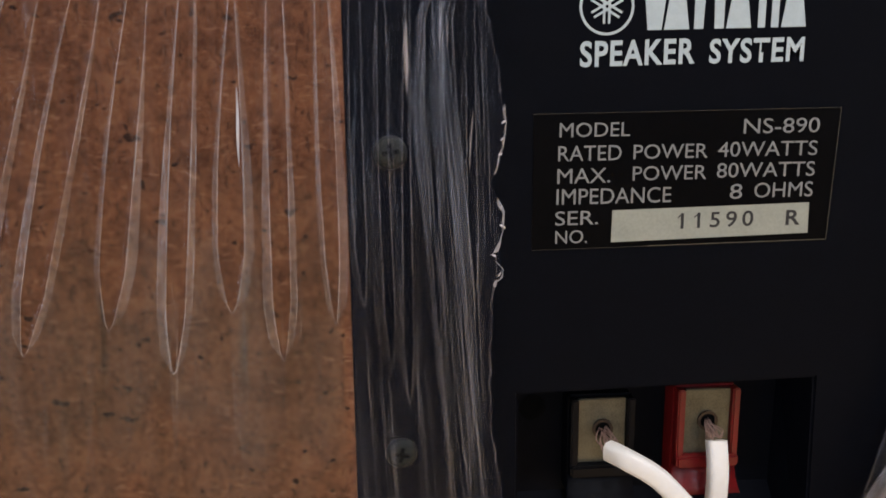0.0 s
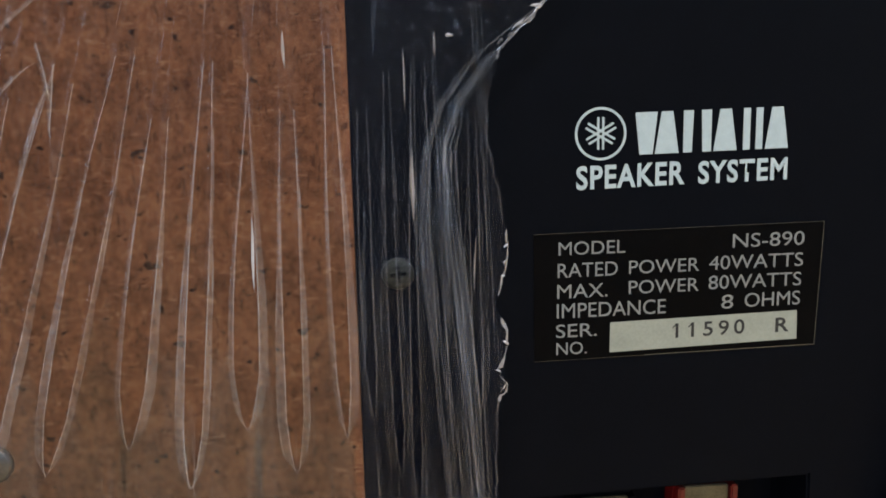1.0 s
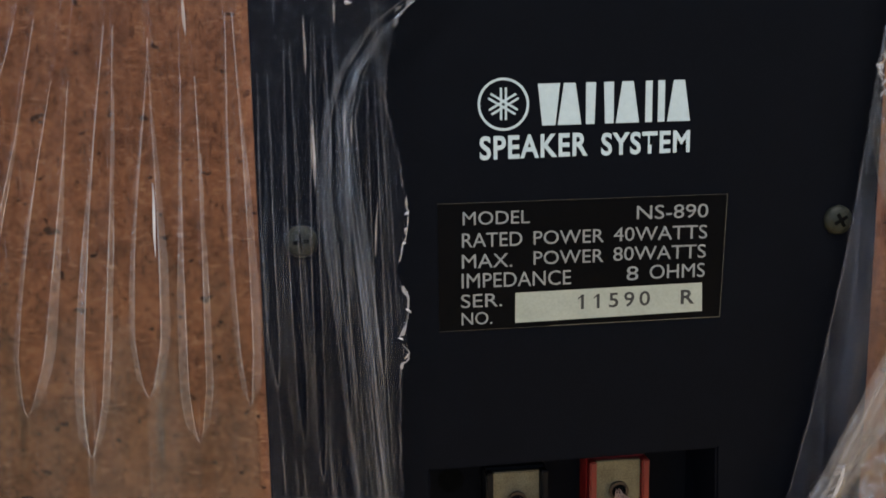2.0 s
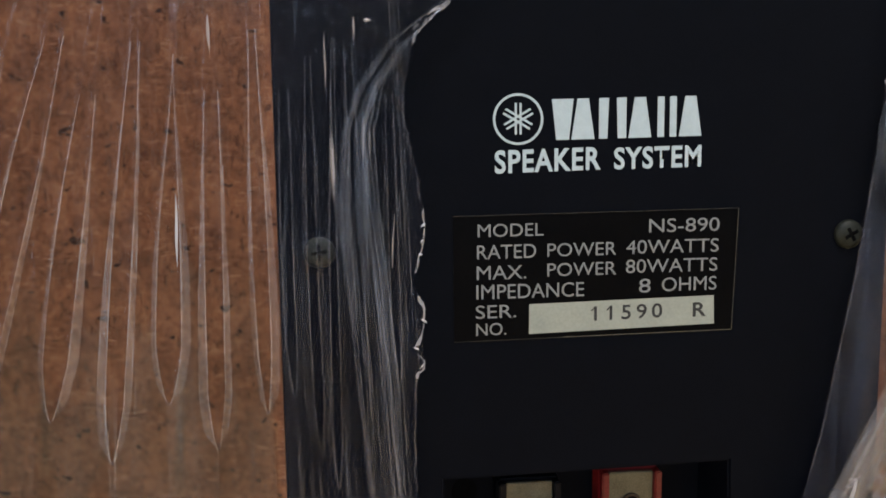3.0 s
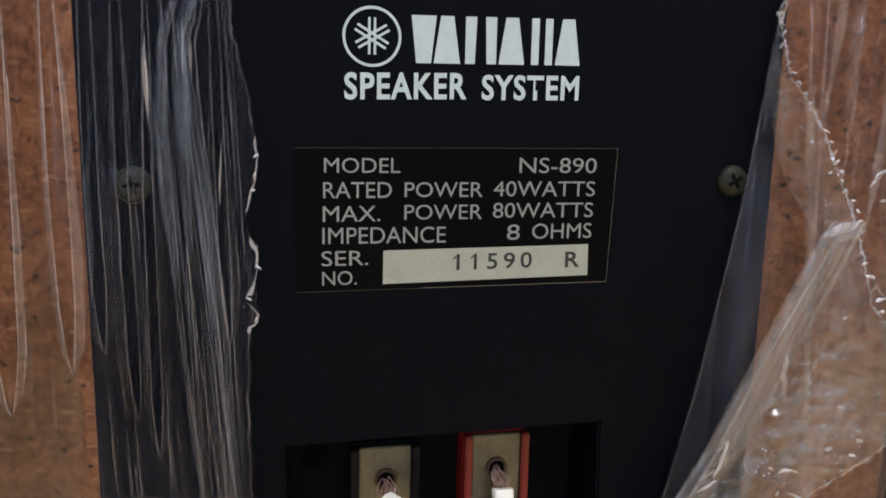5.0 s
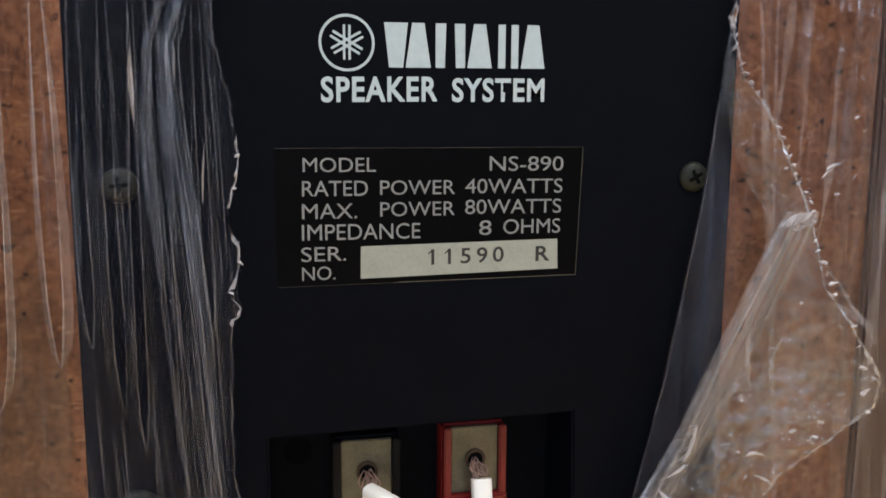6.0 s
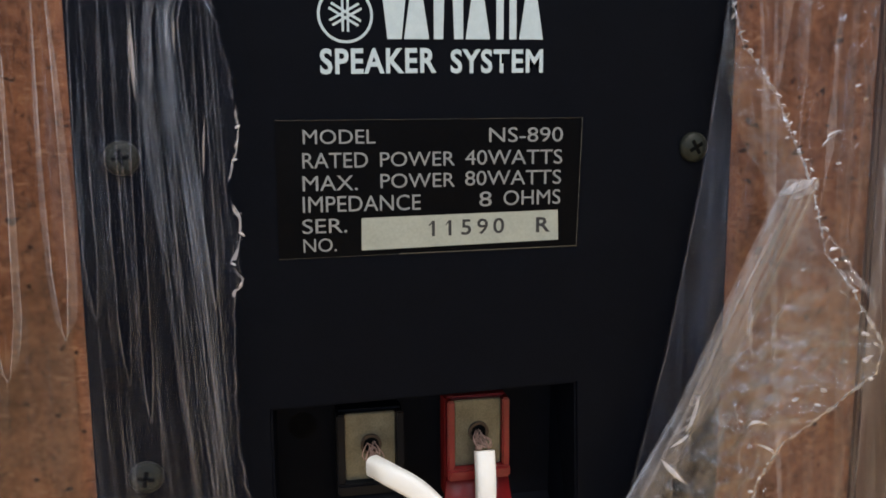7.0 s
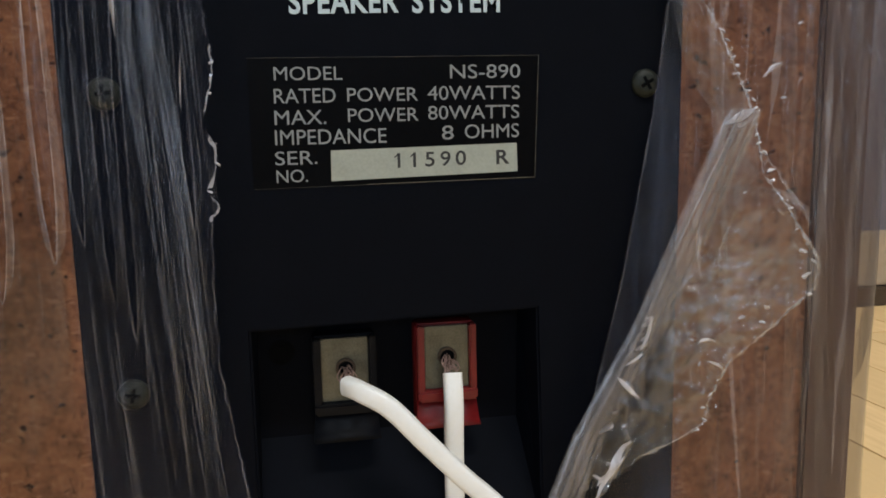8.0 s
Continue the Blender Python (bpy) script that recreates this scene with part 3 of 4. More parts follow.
def left_height(x, z, u):
    h = 0.5 + 1.1 * step(-50, -44, x) + 4.2 * step(-38, -14, x) * (0.8 + 0.2 * np.sin(z / 23.0))
    h = h + 0.16 * smooth_noise(x, z, 4, 0.9, 0.05) + 0.15 * smooth_noise(x, z, 9, 0.25, 0.09)
    for f in FINGERS + FINGERS_PLATE:
        live = step(66, 25, z) * step(f[6] - 2, f[6] + 5, z)
        for edge in finger_sides(f, z):
            h = h + live * 0.5 * ridge(x, edge, 0.5)
    for x0, zc, length, wide, high, lean in STRANDS:
        live = np.clip(1.2 - (np.abs(z - zc) / length), 0, 1)
        mid = x0 + lean * (z - zc) + 0.6 * np.sin(z / 17.0 + x0)
        h = h + live * high * ridge(x, mid, wide)
    h = h + step(15, 38, z) * step(-36, -22, x) * 0.7 * smooth_noise(x + z * 0.8, z, 21, 0.5, 0.1)
    for sx, sz in SCREWS[:2]:
        h = h + 0.8 * np.exp(-(((x - sx) ** 2 + (z - sz) ** 2) / 13.0) ** 2)
    h = h + 0.35 * step(-46, -42, x) * smooth_noise(x * 1.7 + 1.2 * np.sin(z / 11.0), z, 63, 1.3, 0.07)
    return h - 60 * np.clip((-181 - x) / 6, 0, 1) ** 2


def crease(zs, xs, widths, left, right, height, parent, mat=None):
    """A pale fold line: highlight and haze put into a narrow ribbon lying on the sheet."""
    zs, xs, widths = (np.asarray(a, float) for a in (zs, xs, widths))
    keep = (xs > left(zs) + 0.3) & (xs < right(zs) - 0.3)
    if keep.sum() < 4:
        return
    zs, xs, widths = zs[keep], xs[keep], widths[keep]
    rows = []
    for side in (-0.5, 0.0, 0.5):
        x = xs + side * widths
        u = (x - left(zs)) / (right(zs) - left(zs))
        h = height(x, zs, np.clip(u, 0, 1)) + (0.28 if side == 0 else 0.18)
        rows.append(np.stack([x / 1000, -h / 1000, UP + zs / 1000], 1))
    co = np.concatenate(rows)
    n = len(zs)
    quads = [(r * n + k, r * n + k + 1, (r + 1) * n + k + 1, (r + 1) * n + k) for r in range(2) for k in range(n - 1)]
    me = bpy.data.meshes.new("crease")
    me.from_pydata(co.tolist(), [], quads)
    mesh_part("crease", me, mat or FILM_CREASE, parent, "", True)


film = base("stretch_film", mm(-100, 0, -130), "clear wrinkled stretch film torn open along one edge over the hardboard", "film", "plastic film wrapped round the loudspeaker")


def jagged(curve, size, seed):
    return lambda z: curve(z) + size * (np.sin(z * 1.9 + seed) * 0.5 + np.sin(z * 4.3 + 2 * seed) * 0.35 + np.sin(z * 0.7) * 0.4)


sheet("film_sheet", lambda z: -186.0 + 0 * z, lambda z: -46.0 + 0 * z, -150, 75, 400, 170, left_height, FILM_BOARD, film)
sheet("film_sheet", lambda z: -46.0 + 0 * z, jagged(TORN, 0.35, 1), -150, 75, 260, 230, left_height, FILM, film)


EDGE_L = lambda z: -186.0 + 0 * z  # noqa: E731
# highlights along the finger edges, painted as pale lines and hazy bands
for k, f in enumerate(FINGERS + FINGERS_PLATE):
    on_plate = f[0] > -46
    line, band, haze = (FILM_LINE, FILM_STRAND, FILM_STRAND) if on_plate else (FILM_CREASE, FILM_BAND, FILM_BAND)
    z = np.linspace(36 + 7 * math.sin(k * 2.3), f[6] + 0.05, 90)
    p = np.linspace(0, 1, 90)
    for side, edge in zip((-1, 1), finger_sides(f, z)):
        wide = (0.25 + (1.25 + 0.4 * math.sin(k * 3.1 + side)) * step(0.1, 0.8, p)) * step(0, 0.06, 1 - p) + 0.05
        crease(z, edge + side * wide * 0.5, wide, EDGE_L, TORN, left_height, film, haze)
        crease(z, edge, 0.12 + 0.13 * step(0, 0.4, p) * (0.7 + 0.3 * np.sin(z / 6 + k)), EDGE_L, TORN, left_height, film, line)
        far = p > 0.22 + 0.1 * math.sin(k + side)
        crease(z[far], (edge + side * wide)[far], 0.10 + 0.08 * np.sin(z[far] / 4 + k), EDGE_L, TORN, left_height, film, line if k % 2 else band)
    if not on_plate:
        z = np.linspace(74, 46, 20)
        crease(z, fold_x(f[0], f[1], f[2], z), 0.14 + 0.1 * np.sin(z / 7), EDGE_L, TORN, left_height, film, FILM_BAND)

# hazy reflection painted as a layer: pointed upward between the fingers, running on under their tips


def bare(x, z):
    """True inside a finger."""
    inside = np.zeros(np.shape(x), bool)
    for f in FINGERS + FINGERS_PLATE:
        l, r = finger_sides(f, z)
        inside |= (x > l) & (x < r) & (z > f[6])
    return inside


def haze_layer(name, xa, xb, nx, rise, bottom, lift, seed, mat):
    """A layer of painted haze whose upper edge climbs to a point between the fingers, with a ragged foot."""
    xs = np.linspace(xa, xb, nx)
    top = np.full(nx, -60.0)
    levels = np.linspace(0, -60, 61)
    peak = rise + 7 * np.sin(xs / 5.3 + seed) + 4 * np.sin(xs / 2.1 + 2 * seed)
    for z in levels[::-1]:
        top = np.where(~bare(xs, np.full(nx, z)) & (z < peak) & (top >= z - 1.01), z, top)
    top = np.convolve(np.pad(top, 1, "edge"), (0.25, 0.5, 0.25), "valid")
    foot = np.minimum(bottom + 6 * np.sin(xs / 7.0 + seed) + 4 * np.sin(xs / 2.3 + 2 * seed), top - 6)
    t = np.linspace(0, 1, 30)[None, :]
    zz = top[:, None] * (1 - t) + foot[:, None] * t
    xx = np.repeat(xs[:, None], 30, 1)
    hh = left_height(xx, zz, 0.5) + lift
    co = np.stack([xx / 1000, -hh / 1000, UP + zz / 1000], -1).reshape(-1, 3)
    idx = np.arange(nx * 30).reshape(nx, 30)
    me = bpy.data.meshes.new(name)
    me.from_pydata(co.tolist(), [], np.stack([idx[:-1, :-1], idx[:-1, 1:], idx[1:, 1:], idx[1:, :-1]], -1).reshape(-1, 4).tolist())
    mesh_part(name, me, mat, film, "", True)


haze_layer("film_haze", -172, -46.8, 520, -14, -66, 0.12, 1.0, FILM_VEIL)
haze_layer("film_haze", -172, -46.8, 520, -30, -84, 0.18, 2.2, FILM_VEIL)
haze_layer("film_haze", -45.2, -16, 160, -34, -150, 0.14, 3.1, FILM_GREY)
rnd = random.Random(41)
for k in range(46):
    x0, top = rnd.uniform(-172, -48), rnd.uniform(-42, -30)
    z = np.linspace(top, top - rnd.uniform(14, 50), 30)
    w = rnd.uniform(0.12, 0.3) if k % 3 else rnd.uniform(0.8, 2.6)
    crease(z, x0 - 0.02 * (x0 + 50) * (z - top) / 10 + 0.3 * np.sin(z / 8 + k), w * np.sin(np.linspace(0.1, np.pi, 30)) ** 0.6 + 0.04, EDGE_L, TORN, left_height, film, FILM_BAND if k % 3 else FILM_VEIL)

# fine lines on the plate, close together toward the foot
rnd = random.Random(29)
for k in range(26):
    x0 = rnd.uniform(-44.5, -15) if k % 4 == 0 else rnd.uniform(-31, -15)
    top = rnd.uniform(-50, 0) if k % 3 else rnd.uniform(5, 74)
    low = top - rnd.uniform(22, 80)
    z = np.linspace(top, max(low, -148), 70)
    x = x0 + 0.35 * np.sin(z / 33.0 + x0) + (0.06 if x0 > -30 else 0.02) * (0 - z) * rnd.uniform(0.2, 1.0)
    env = np.sin(np.linspace(0, np.pi, 70)) ** 0.7
    crease(z, x, 0.07 + 0.15 * env * (0.6 + 0.4 * np.sin(z / 9 + x0)), EDGE_L, TORN, left_height, film, FILM_LINE)
    if k % 2:
        w = rnd.uniform(0.5, 1.5)
        crease(z, x + 0.5 * w, w * env + 0.1, EDGE_L, TORN, left_height, film, FILM_STRAND)

# the gathered bundle that swings in from the torn corner
BUNDLE = curve_of([75, 50, 46, 39, 30, 21, 5, -4, -32, -52, -90, -140], [10, -3, -9, -18, -24.5, -27.5, -28, -27.5, -24.8, -23.5, -20, -12])
rnd = random.Random(17)
for k in range(10):
    top, low = rnd.uniform(20, 74), rnd.uniform(-110, -25)
    z = np.linspace(top, min(low, top - 30), 80)
    off, w = rnd.uniform(-3.5, 6.5), rnd.uniform(0.3, 1.6)
    x = BUNDLE(z) + off * (0.5 + 0.5 * step(35, -10, z)) + 0.35 * np.sin(z / 15 + k) + 0.25 * np.sin(z / 2.9 + 2 * k) * step(14, 26, z)
    env = np.sin(np.linspace(0, np.pi, 80)) ** 0.6
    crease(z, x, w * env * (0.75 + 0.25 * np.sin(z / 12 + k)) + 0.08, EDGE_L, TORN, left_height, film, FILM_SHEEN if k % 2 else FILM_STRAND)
    crease(z, x + 0.5 * w * env, 0.08 + 0.14 * env, EDGE_L, TORN, left_height, film, FILM_LINE)
# wide ribbons of painted bluish sheen along the bundle
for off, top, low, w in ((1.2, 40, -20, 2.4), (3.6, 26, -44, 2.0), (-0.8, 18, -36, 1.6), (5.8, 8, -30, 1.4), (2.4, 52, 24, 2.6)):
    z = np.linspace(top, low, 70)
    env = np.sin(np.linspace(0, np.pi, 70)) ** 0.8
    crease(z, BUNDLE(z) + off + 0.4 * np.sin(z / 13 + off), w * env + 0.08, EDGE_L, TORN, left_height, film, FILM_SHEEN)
# lines that run on down to the foot of the plate
rnd = random.Random(53)
for k in range(22):
    x0, top = rnd.uniform(-45, -12), rnd.uniform(-66, -28)
    z = np.linspace(top, top - rnd.uniform(30, 70), 60)
    env = np.sin(np.linspace(0, np.pi, 60)) ** 0.7
    x = x0 - 0.11 * (z - top) * (0.4 + 0.6 * step(-45, -12, x0)) + 0.25 * np.sin(z / 19 + k)
    crease(z, x, 0.08 + 0.14 * env * (0.6 + 0.4 * np.sin(z / 7 + k)), EDGE_L, TORN, left_height, film, FILM_LINE)
    if k % 3 == 0:
        crease(z, x + 0.5, 0.9 * env + 0.1, EDGE_L, TORN, left_height, film, FILM_STRAND)
# short painted highlights: x, upper and lower z, width
for x0, z0, z1, w in ((-66.3, 8, -8, 0.6), (-42.4, 14, -30, 0.8), (-31.8, 21, 6, 0.9), (-38.5, 62, 40, 1.0), (-25.0, 24, 15, 0.35), (-23.6, 21, 15, 0.4), (-26.5, 45, 40, 0.5), (-33.0, 42, 30, 0.4), (-19.0, 3, -9, 0.35), (-57.5, 46, 38, 0.6)):
    z = np.linspace(z0, z1, 30)
    crease(z, x0 + 0.03 * (z - z0) * (x0 > -46) + 0.2 * np.sin(z / 4), w * np.sin(np.linspace(0, np.pi, 30)) ** 0.8 + 0.05, EDGE_L, TORN, left_height, film, FILM_GLINT if -70 < x0 < -60 else FILM_SHEEN if z0 - z1 > 16 else FILM_CREASE)
for xa, za, xb, zb, w in ((-104.4, 36, -115.5, 6, 1.0), (-103.0, 40, -105.5, 26, 0.9), (-99.5, 56, -118.0, 42, 1.4), (-107.0, 40, -118.0, 30, 1.2), (-106.5, 44, -104.5, 32, 0.7)):
    z = np.linspace(za, zb, 36)
    f = np.linspace(0, 1, 36)
    crease(z, xa + (xb - xa) * f**0.8, w * np.sin(np.pi * f) ** 0.7 + 0.06, EDGE_L, TORN, left_height, film, FILM_BAND)
    crease(z, xa + (xb - xa) * f**0.8 + 0.3, 0.25 + 0 * z, EDGE_L, TORN, left_height, film)


def bead(name, points, width, parent, seed, step_mm=1.1):
    """The crumpled, curled lip of torn film along a line of points (mm): small uneven facets."""
    rnd = random.Random(seed)
    p = [Vector(q) for q in points]
    bm, rows = bmesh.new(), []
    for a, b in zip(p, p[1:]):
        n = max(int((b - a).length / step_mm), 1)
        side = Vector((b - a).normalized().cross(Vector((0, 1, 0))))
        for k in range(n):
            c = a.lerp(b, k / n)
            w = width * rnd.uniform(0.15, 1.2) * (0.35 + 0.65 * abs(math.sin(len(rows) * 0.37 + seed)))
            rows.append([bm.verts.new(mm(*(c + side * s * w + Vector((rnd.uniform(-0.3, 0.3), -rnd.uniform(0, 0.55) * w, rnd.uniform(-0.4, 0.4)))))) for s in (-0.7, 0.0, 0.7)])
    for a, b in zip(rows, rows[1:]):
        for k in range(2):
            bm.faces.new((a[k], a[k + 1], b[k + 1], b[k]))
    return part(name, bm, FILM_BEAD, parent, "crumpled torn edge with glints painted pale")


for z0, z1, seed in ((4, -11, 2), (-15, -27, 5), (-28, -34, 9)):
    bead("torn_edge", [(float(TORN(z)) - 0.3, -6.4, float(z)) for z in np.linspace(z0, z1, 9)], 0.42, film, seed, 0.8)
bead("torn_edge", [(float(TORN(z)) - 0.4, -6.3, float(z)) for z in np.linspace(62, 38, 10)], 0.8, film, 7)
for z0, z1 in ((36, 6), (-34, -146)):
    z = np.linspace(z0, z1, 60)
    crease(z, jagged(TORN, 0.35, 1)(z) - 0.5, 0.2 + 0.1 * np.sin(z / 3), EDGE_L, jagged(TORN, 0.35, 1), left_height, film, FILM_LINE)

# film on the other side: a lower layer and a loose flap that bulges outward
film2 = base("stretch_film", mm(120, 0, -130), "clear torn stretch film hanging loosely with a bulging flap", "film", "plastic film wrapped round the loudspeaker")
INNER = curve_of([75, 26, -12, -52, -91, -140], [101, 94.4, 89.6, 82.2, 72.7, 58])
rnd = random.Random(5)
STRANDS2 = [(rnd.uniform(108, 158) if k % 3 else rnd.uniform(126, 152), rnd.uniform(-120, 60), rnd.uniform(25, 90), rnd.uniform(0.5, 1.8), rnd.uniform(0.3, 1.4), rnd.uniform(-0.12, 0.05)) for k in range(54)]


rnd = random.Random(33)
CRUSH = [(rnd.uniform(0, math.pi), rnd.uniform(0.16, 0.75), rnd.uniform(0, 6.3), rnd.uniform(0, 6.3)) for _ in range(11)]


def crushed(x, z):
    """Sharp-crested small folds running every way, as in film that was crushed once."""
    out = 0
    for turn, rate, shift, bend in CRUSH:
        a = x * math.cos(turn) + z * math.sin(turn)
        b = z * math.cos(turn) - x * math.sin(turn)
        out = out + (1 - np.abs(np.sin(a * rate + shift + 0.9 * np.sin(b * 0.11 + bend)))) ** 3 * (0.28 / rate) * (0.5 + 0.5 * np.sin(b * 0.17 + shift))
    return out


def right_height(x, z, u):
    h = 1.6 + 1.0 * np.exp(-((u / 0.16) ** 2)) + 4.5 * step(112, 140, x) + 0.4 * smooth_noise(x, z, 31, 0.45, 0.06)
    for x0, zc, length, wide, high, lean in STRANDS2:
        live = np.clip(1.2 - (np.abs(z - zc) / length), 0, 1)
        h = h + live * 0.6 * high * ridge(x, x0 + lean * (z - zc), wide)
    h = h + 0.35 * crushed(x + 40, z - 15) * step(104, 118, x) * step(-40, 0, z)
    return h - 90 * np.clip((x - 152) / 8, 0, 1) ** 2


sheet("film_sheet", INNER, lambda z: 160.0 + 0 * z, -150, 75, 260, 170, right_height, FILM_RIGHT, film2)
for x0, zc, length, wide, high, lean in STRANDS2:
    z = np.linspace(min(zc + length, 74), max(zc - length, -148), 50)
    crease(z, x0 + lean * (z - zc), wide * 1.2 * np.sin(np.linspace(0, np.pi, 50)) ** 0.7 + 0.08, INNER, lambda z: 158.0 + 0 * z, right_height, film2, FILM_BAND if high > 1.0 and x0 < 124 else FILM_VEIL)
# bluish haze over the plate strip, painted into an extra sheet
sheet("film_haze", lambda z: INNER(z) + 0.3, lambda z: 99.0 + 0 * z, -148, 75, 40, 90, lambda x, z, u: right_height(x, z, 0.06 + 0 * u) + 0.2, FILM_BLUE, film2)
z = np.linspace(70, -146, 90)
crease(z, INNER(z) + 0.5, 0.25 + 0.1 * np.sin(z / 5), INNER, lambda z: 158.0 + 0 * z, right_height, film2, FILM_LINE)
for k, off in enumerate((2.4, 4.0, 6.2, 8.6)):
    z = np.linspace(60 - 22 * k, -60 - 14 * k, 60)
    crease(z, INNER(z) + off + 0.6 * np.sin(z / 18 + k), 0.12 + (1.4 if k % 2 else 0.05) * np.sin(np.linspace(0, np.pi, 60)), INNER, lambda z: 158.0 + 0 * z, right_height, film2, FILM_STRAND)
for k, (xa, za, xb, zb, w) in enumerate(((112, 40, 108, 8, 3.0), (118, 60, 113, 14, 2.4), (124, 30, 121, -20, 2.2), (131, 50, 128, -60, 3.0), (136, 20, 133, -90, 2.6), (127, -20, 121, -100, 2.6), (140, 60, 138, -40, 2.0), (133, -60, 124, -120, 2.4), (145, 10, 142, -110, 2.2))):
    z = np.linspace(za, zb, 50)
    g = np.linspace(0, 1, 50)
    crease(z, xa + (xb - xa) * g + 0.5 * np.sin(z / 9 + k), w * np.sin(np.pi * g) ** 0.6 * (0.7 + 0.3 * np.sin(z / 4 + k)) + 0.06, INNER, lambda z: 158.0 + 0 * z, right_height, film2, FILM_VEIL if k % 2 else FILM_BAND)
LIP = [(34, 94.5, 6), (31, 92.6, 6), (25, 95.2, 6), (18, 96.4, 7), (13.7, 100.2, 8), (6.6, 103.4, 10), (-8.6, 108.4, 14), (-16, 107.6, 19), (-26, 104.4, 27), (-33, 108.0, 31), (-39.4, 112.9, 30),
       (-44.8, 117.7, 28.8), (-52, 118.4, 27), (-58, 114.5, 23), (-63.4, 111.3, 20), (-71.5, 105.3, 15), (-82, 102.5, 11), (-89, 103.0, 9), (-93, 95, 9), (-96.5, 85, 9), (-103, 75, 9)]
LIPX, LIPH = curve_of([a for a, _, _ in LIP], [b for _, b, _ in LIP]), curve_of([a for a, _, _ in LIP], [c for _, _, c in LIP])
rnd = random.Random(8)
ROPEX = curve_of([24, -4, -11, -64, -89, -140], [118, 111.5, 108.2, 88, 73.8, 52])
CREASES = []
for _ in range(60):
    zc = rnd.uniform(-100, -2)
    CREASES.append((float(ROPEX(zc)) + rnd.uniform(-1, 22), zc, rnd.uniform(8, 34), rnd.uniform(0.4, 1.1), rnd.uniform(0.1, 0.45), rnd.uniform(-0.2, 1.5)))
ROPE = [(rnd.uniform(-5.0, 3.2), rnd.uniform(0.2, 0.9), rnd.uniform(0.05, 0.35)) for _ in range(15)]
ROPEH = curve_of([24, -10, -64, -89, -125, -150], [6, 15.0, 8.5, 8.0, 9.0, 9.0])
ROPE_L, ROPE_R = (lambda z: ROPEX(z) - 5.6 * step(16, -20, z) - 0.4), (lambda z: ROPEX(z) + 3.6 * step(16, -20, z) + 0.4)  # noqa: E731


def rope_height(x, z, u):
    h = ROPEH(z) + 1.3 * np.sin(np.pi * u) + 0.2 * smooth_noise(x, z, 51, 1.1, 0.05)
    for off, wide, high in ROPE:
        h = h + high * ridge(x, ROPEX(z) + off * step(22, -16, z), wide)
    return h


def flap_height(x, z, u):
    low = 4.0 + (ROPEH(z) - 4.0) * step(-4, -22, z)
    h = low + (LIPH(z) - low) * u**1.4 + 0.8 * smooth_noise(x, z, 41, 0.3, 0.12) * np.clip(u * 4, 0, 1)
    h = h + 1.1 * crushed(x, z) * np.clip(u * 5, 0.15, 1)
    for x0, zc, length, wide, high, lean in CREASES:
        live = np.clip(1.2 - (np.abs(z - zc) / length), 0, 1)
        h = h + live * high * ridge(x, x0 + lean * (z - zc), wide) * np.clip(u * 5, 0, 1)
    return h


def FLAP_L(z):
    k = step(30, -22, z)
    return (INNER(z) + 0.4) * (1 - k) + np.minimum(ROPEX(z) - 2.0, LIPX(z) - 4.0) * k


sheet("film_flap", FLAP_L, jagged(LIPX, 0.5, 4), -103, 34, 220, 260, flap_height, FILM_LOOSE, film2, "loose bulging flap of crumpled film")


def ribbon(points, wide, mat, height=flap_height, lift=0.1, n=40, ends=0.7):
    """A pale strip of painted haze and glint on a sheet along a soft curve through points (x, z), tapering at both
    ends.
    """
    p = np.array(points, float)
    t, g = np.linspace(0, 1, len(p)), np.linspace(0, 1, n)
    x, z = (np.polyval(np.polyfit(t, p[:, k], min(len(p) - 1, 3)), g) for k in (0, 1))
    nx, nz = -np.gradient(z), np.gradient(x)
    length = np.hypot(nx, nz)
    w = wide * np.sin(np.pi * np.clip(g, 0.02, 0.98)) ** ends
    rows = []
    for side in (-0.5, 0.0, 0.5):
        xx, zz = x + side * w * nx / length, z + side * w * nz / length
        u = np.clip((xx - FLAP_L(zz)) / (LIPX(zz) - FLAP_L(zz)), 0, 1)
        rows.append(np.stack([xx / 1000, -(height(xx, zz, u) + lift + (0.12 * wide if side == 0 else 0)) / 1000, UP + zz / 1000], 1))
    me = bpy.data.meshes.new("crease")
    me.from_pydata(np.concatenate(rows).tolist(), [], [(r * n + k, r * n + k + 1, (r + 1) * n + k + 1, (r + 1) * n + k) for r in range(2) for k in range(n - 1)])
    mesh_part("crease", me, mat, film2, "", True)


for k, (x0, zc, length, wide, high, lean) in enumerate(CREASES):
    bow = 2.0 * math.sin(x0)
    reach = length * 0.6
    ends = [(x0 + lean * d * reach + bow * (1 - d * d), zc + d * reach) for d in (-1, 0, 1)]
    if all(FLAP_L(z) < x < LIPX(z) - 1 and z > -98 for x, z in ends):
        ribbon(ends, wide * 2.4, FILM_BAND if k % 2 else FILM_LOOSE)
        if k % 3 == 0:
            ribbon([(x + wide, z) for x, z in ends], 0.3, FILM_CREASE)
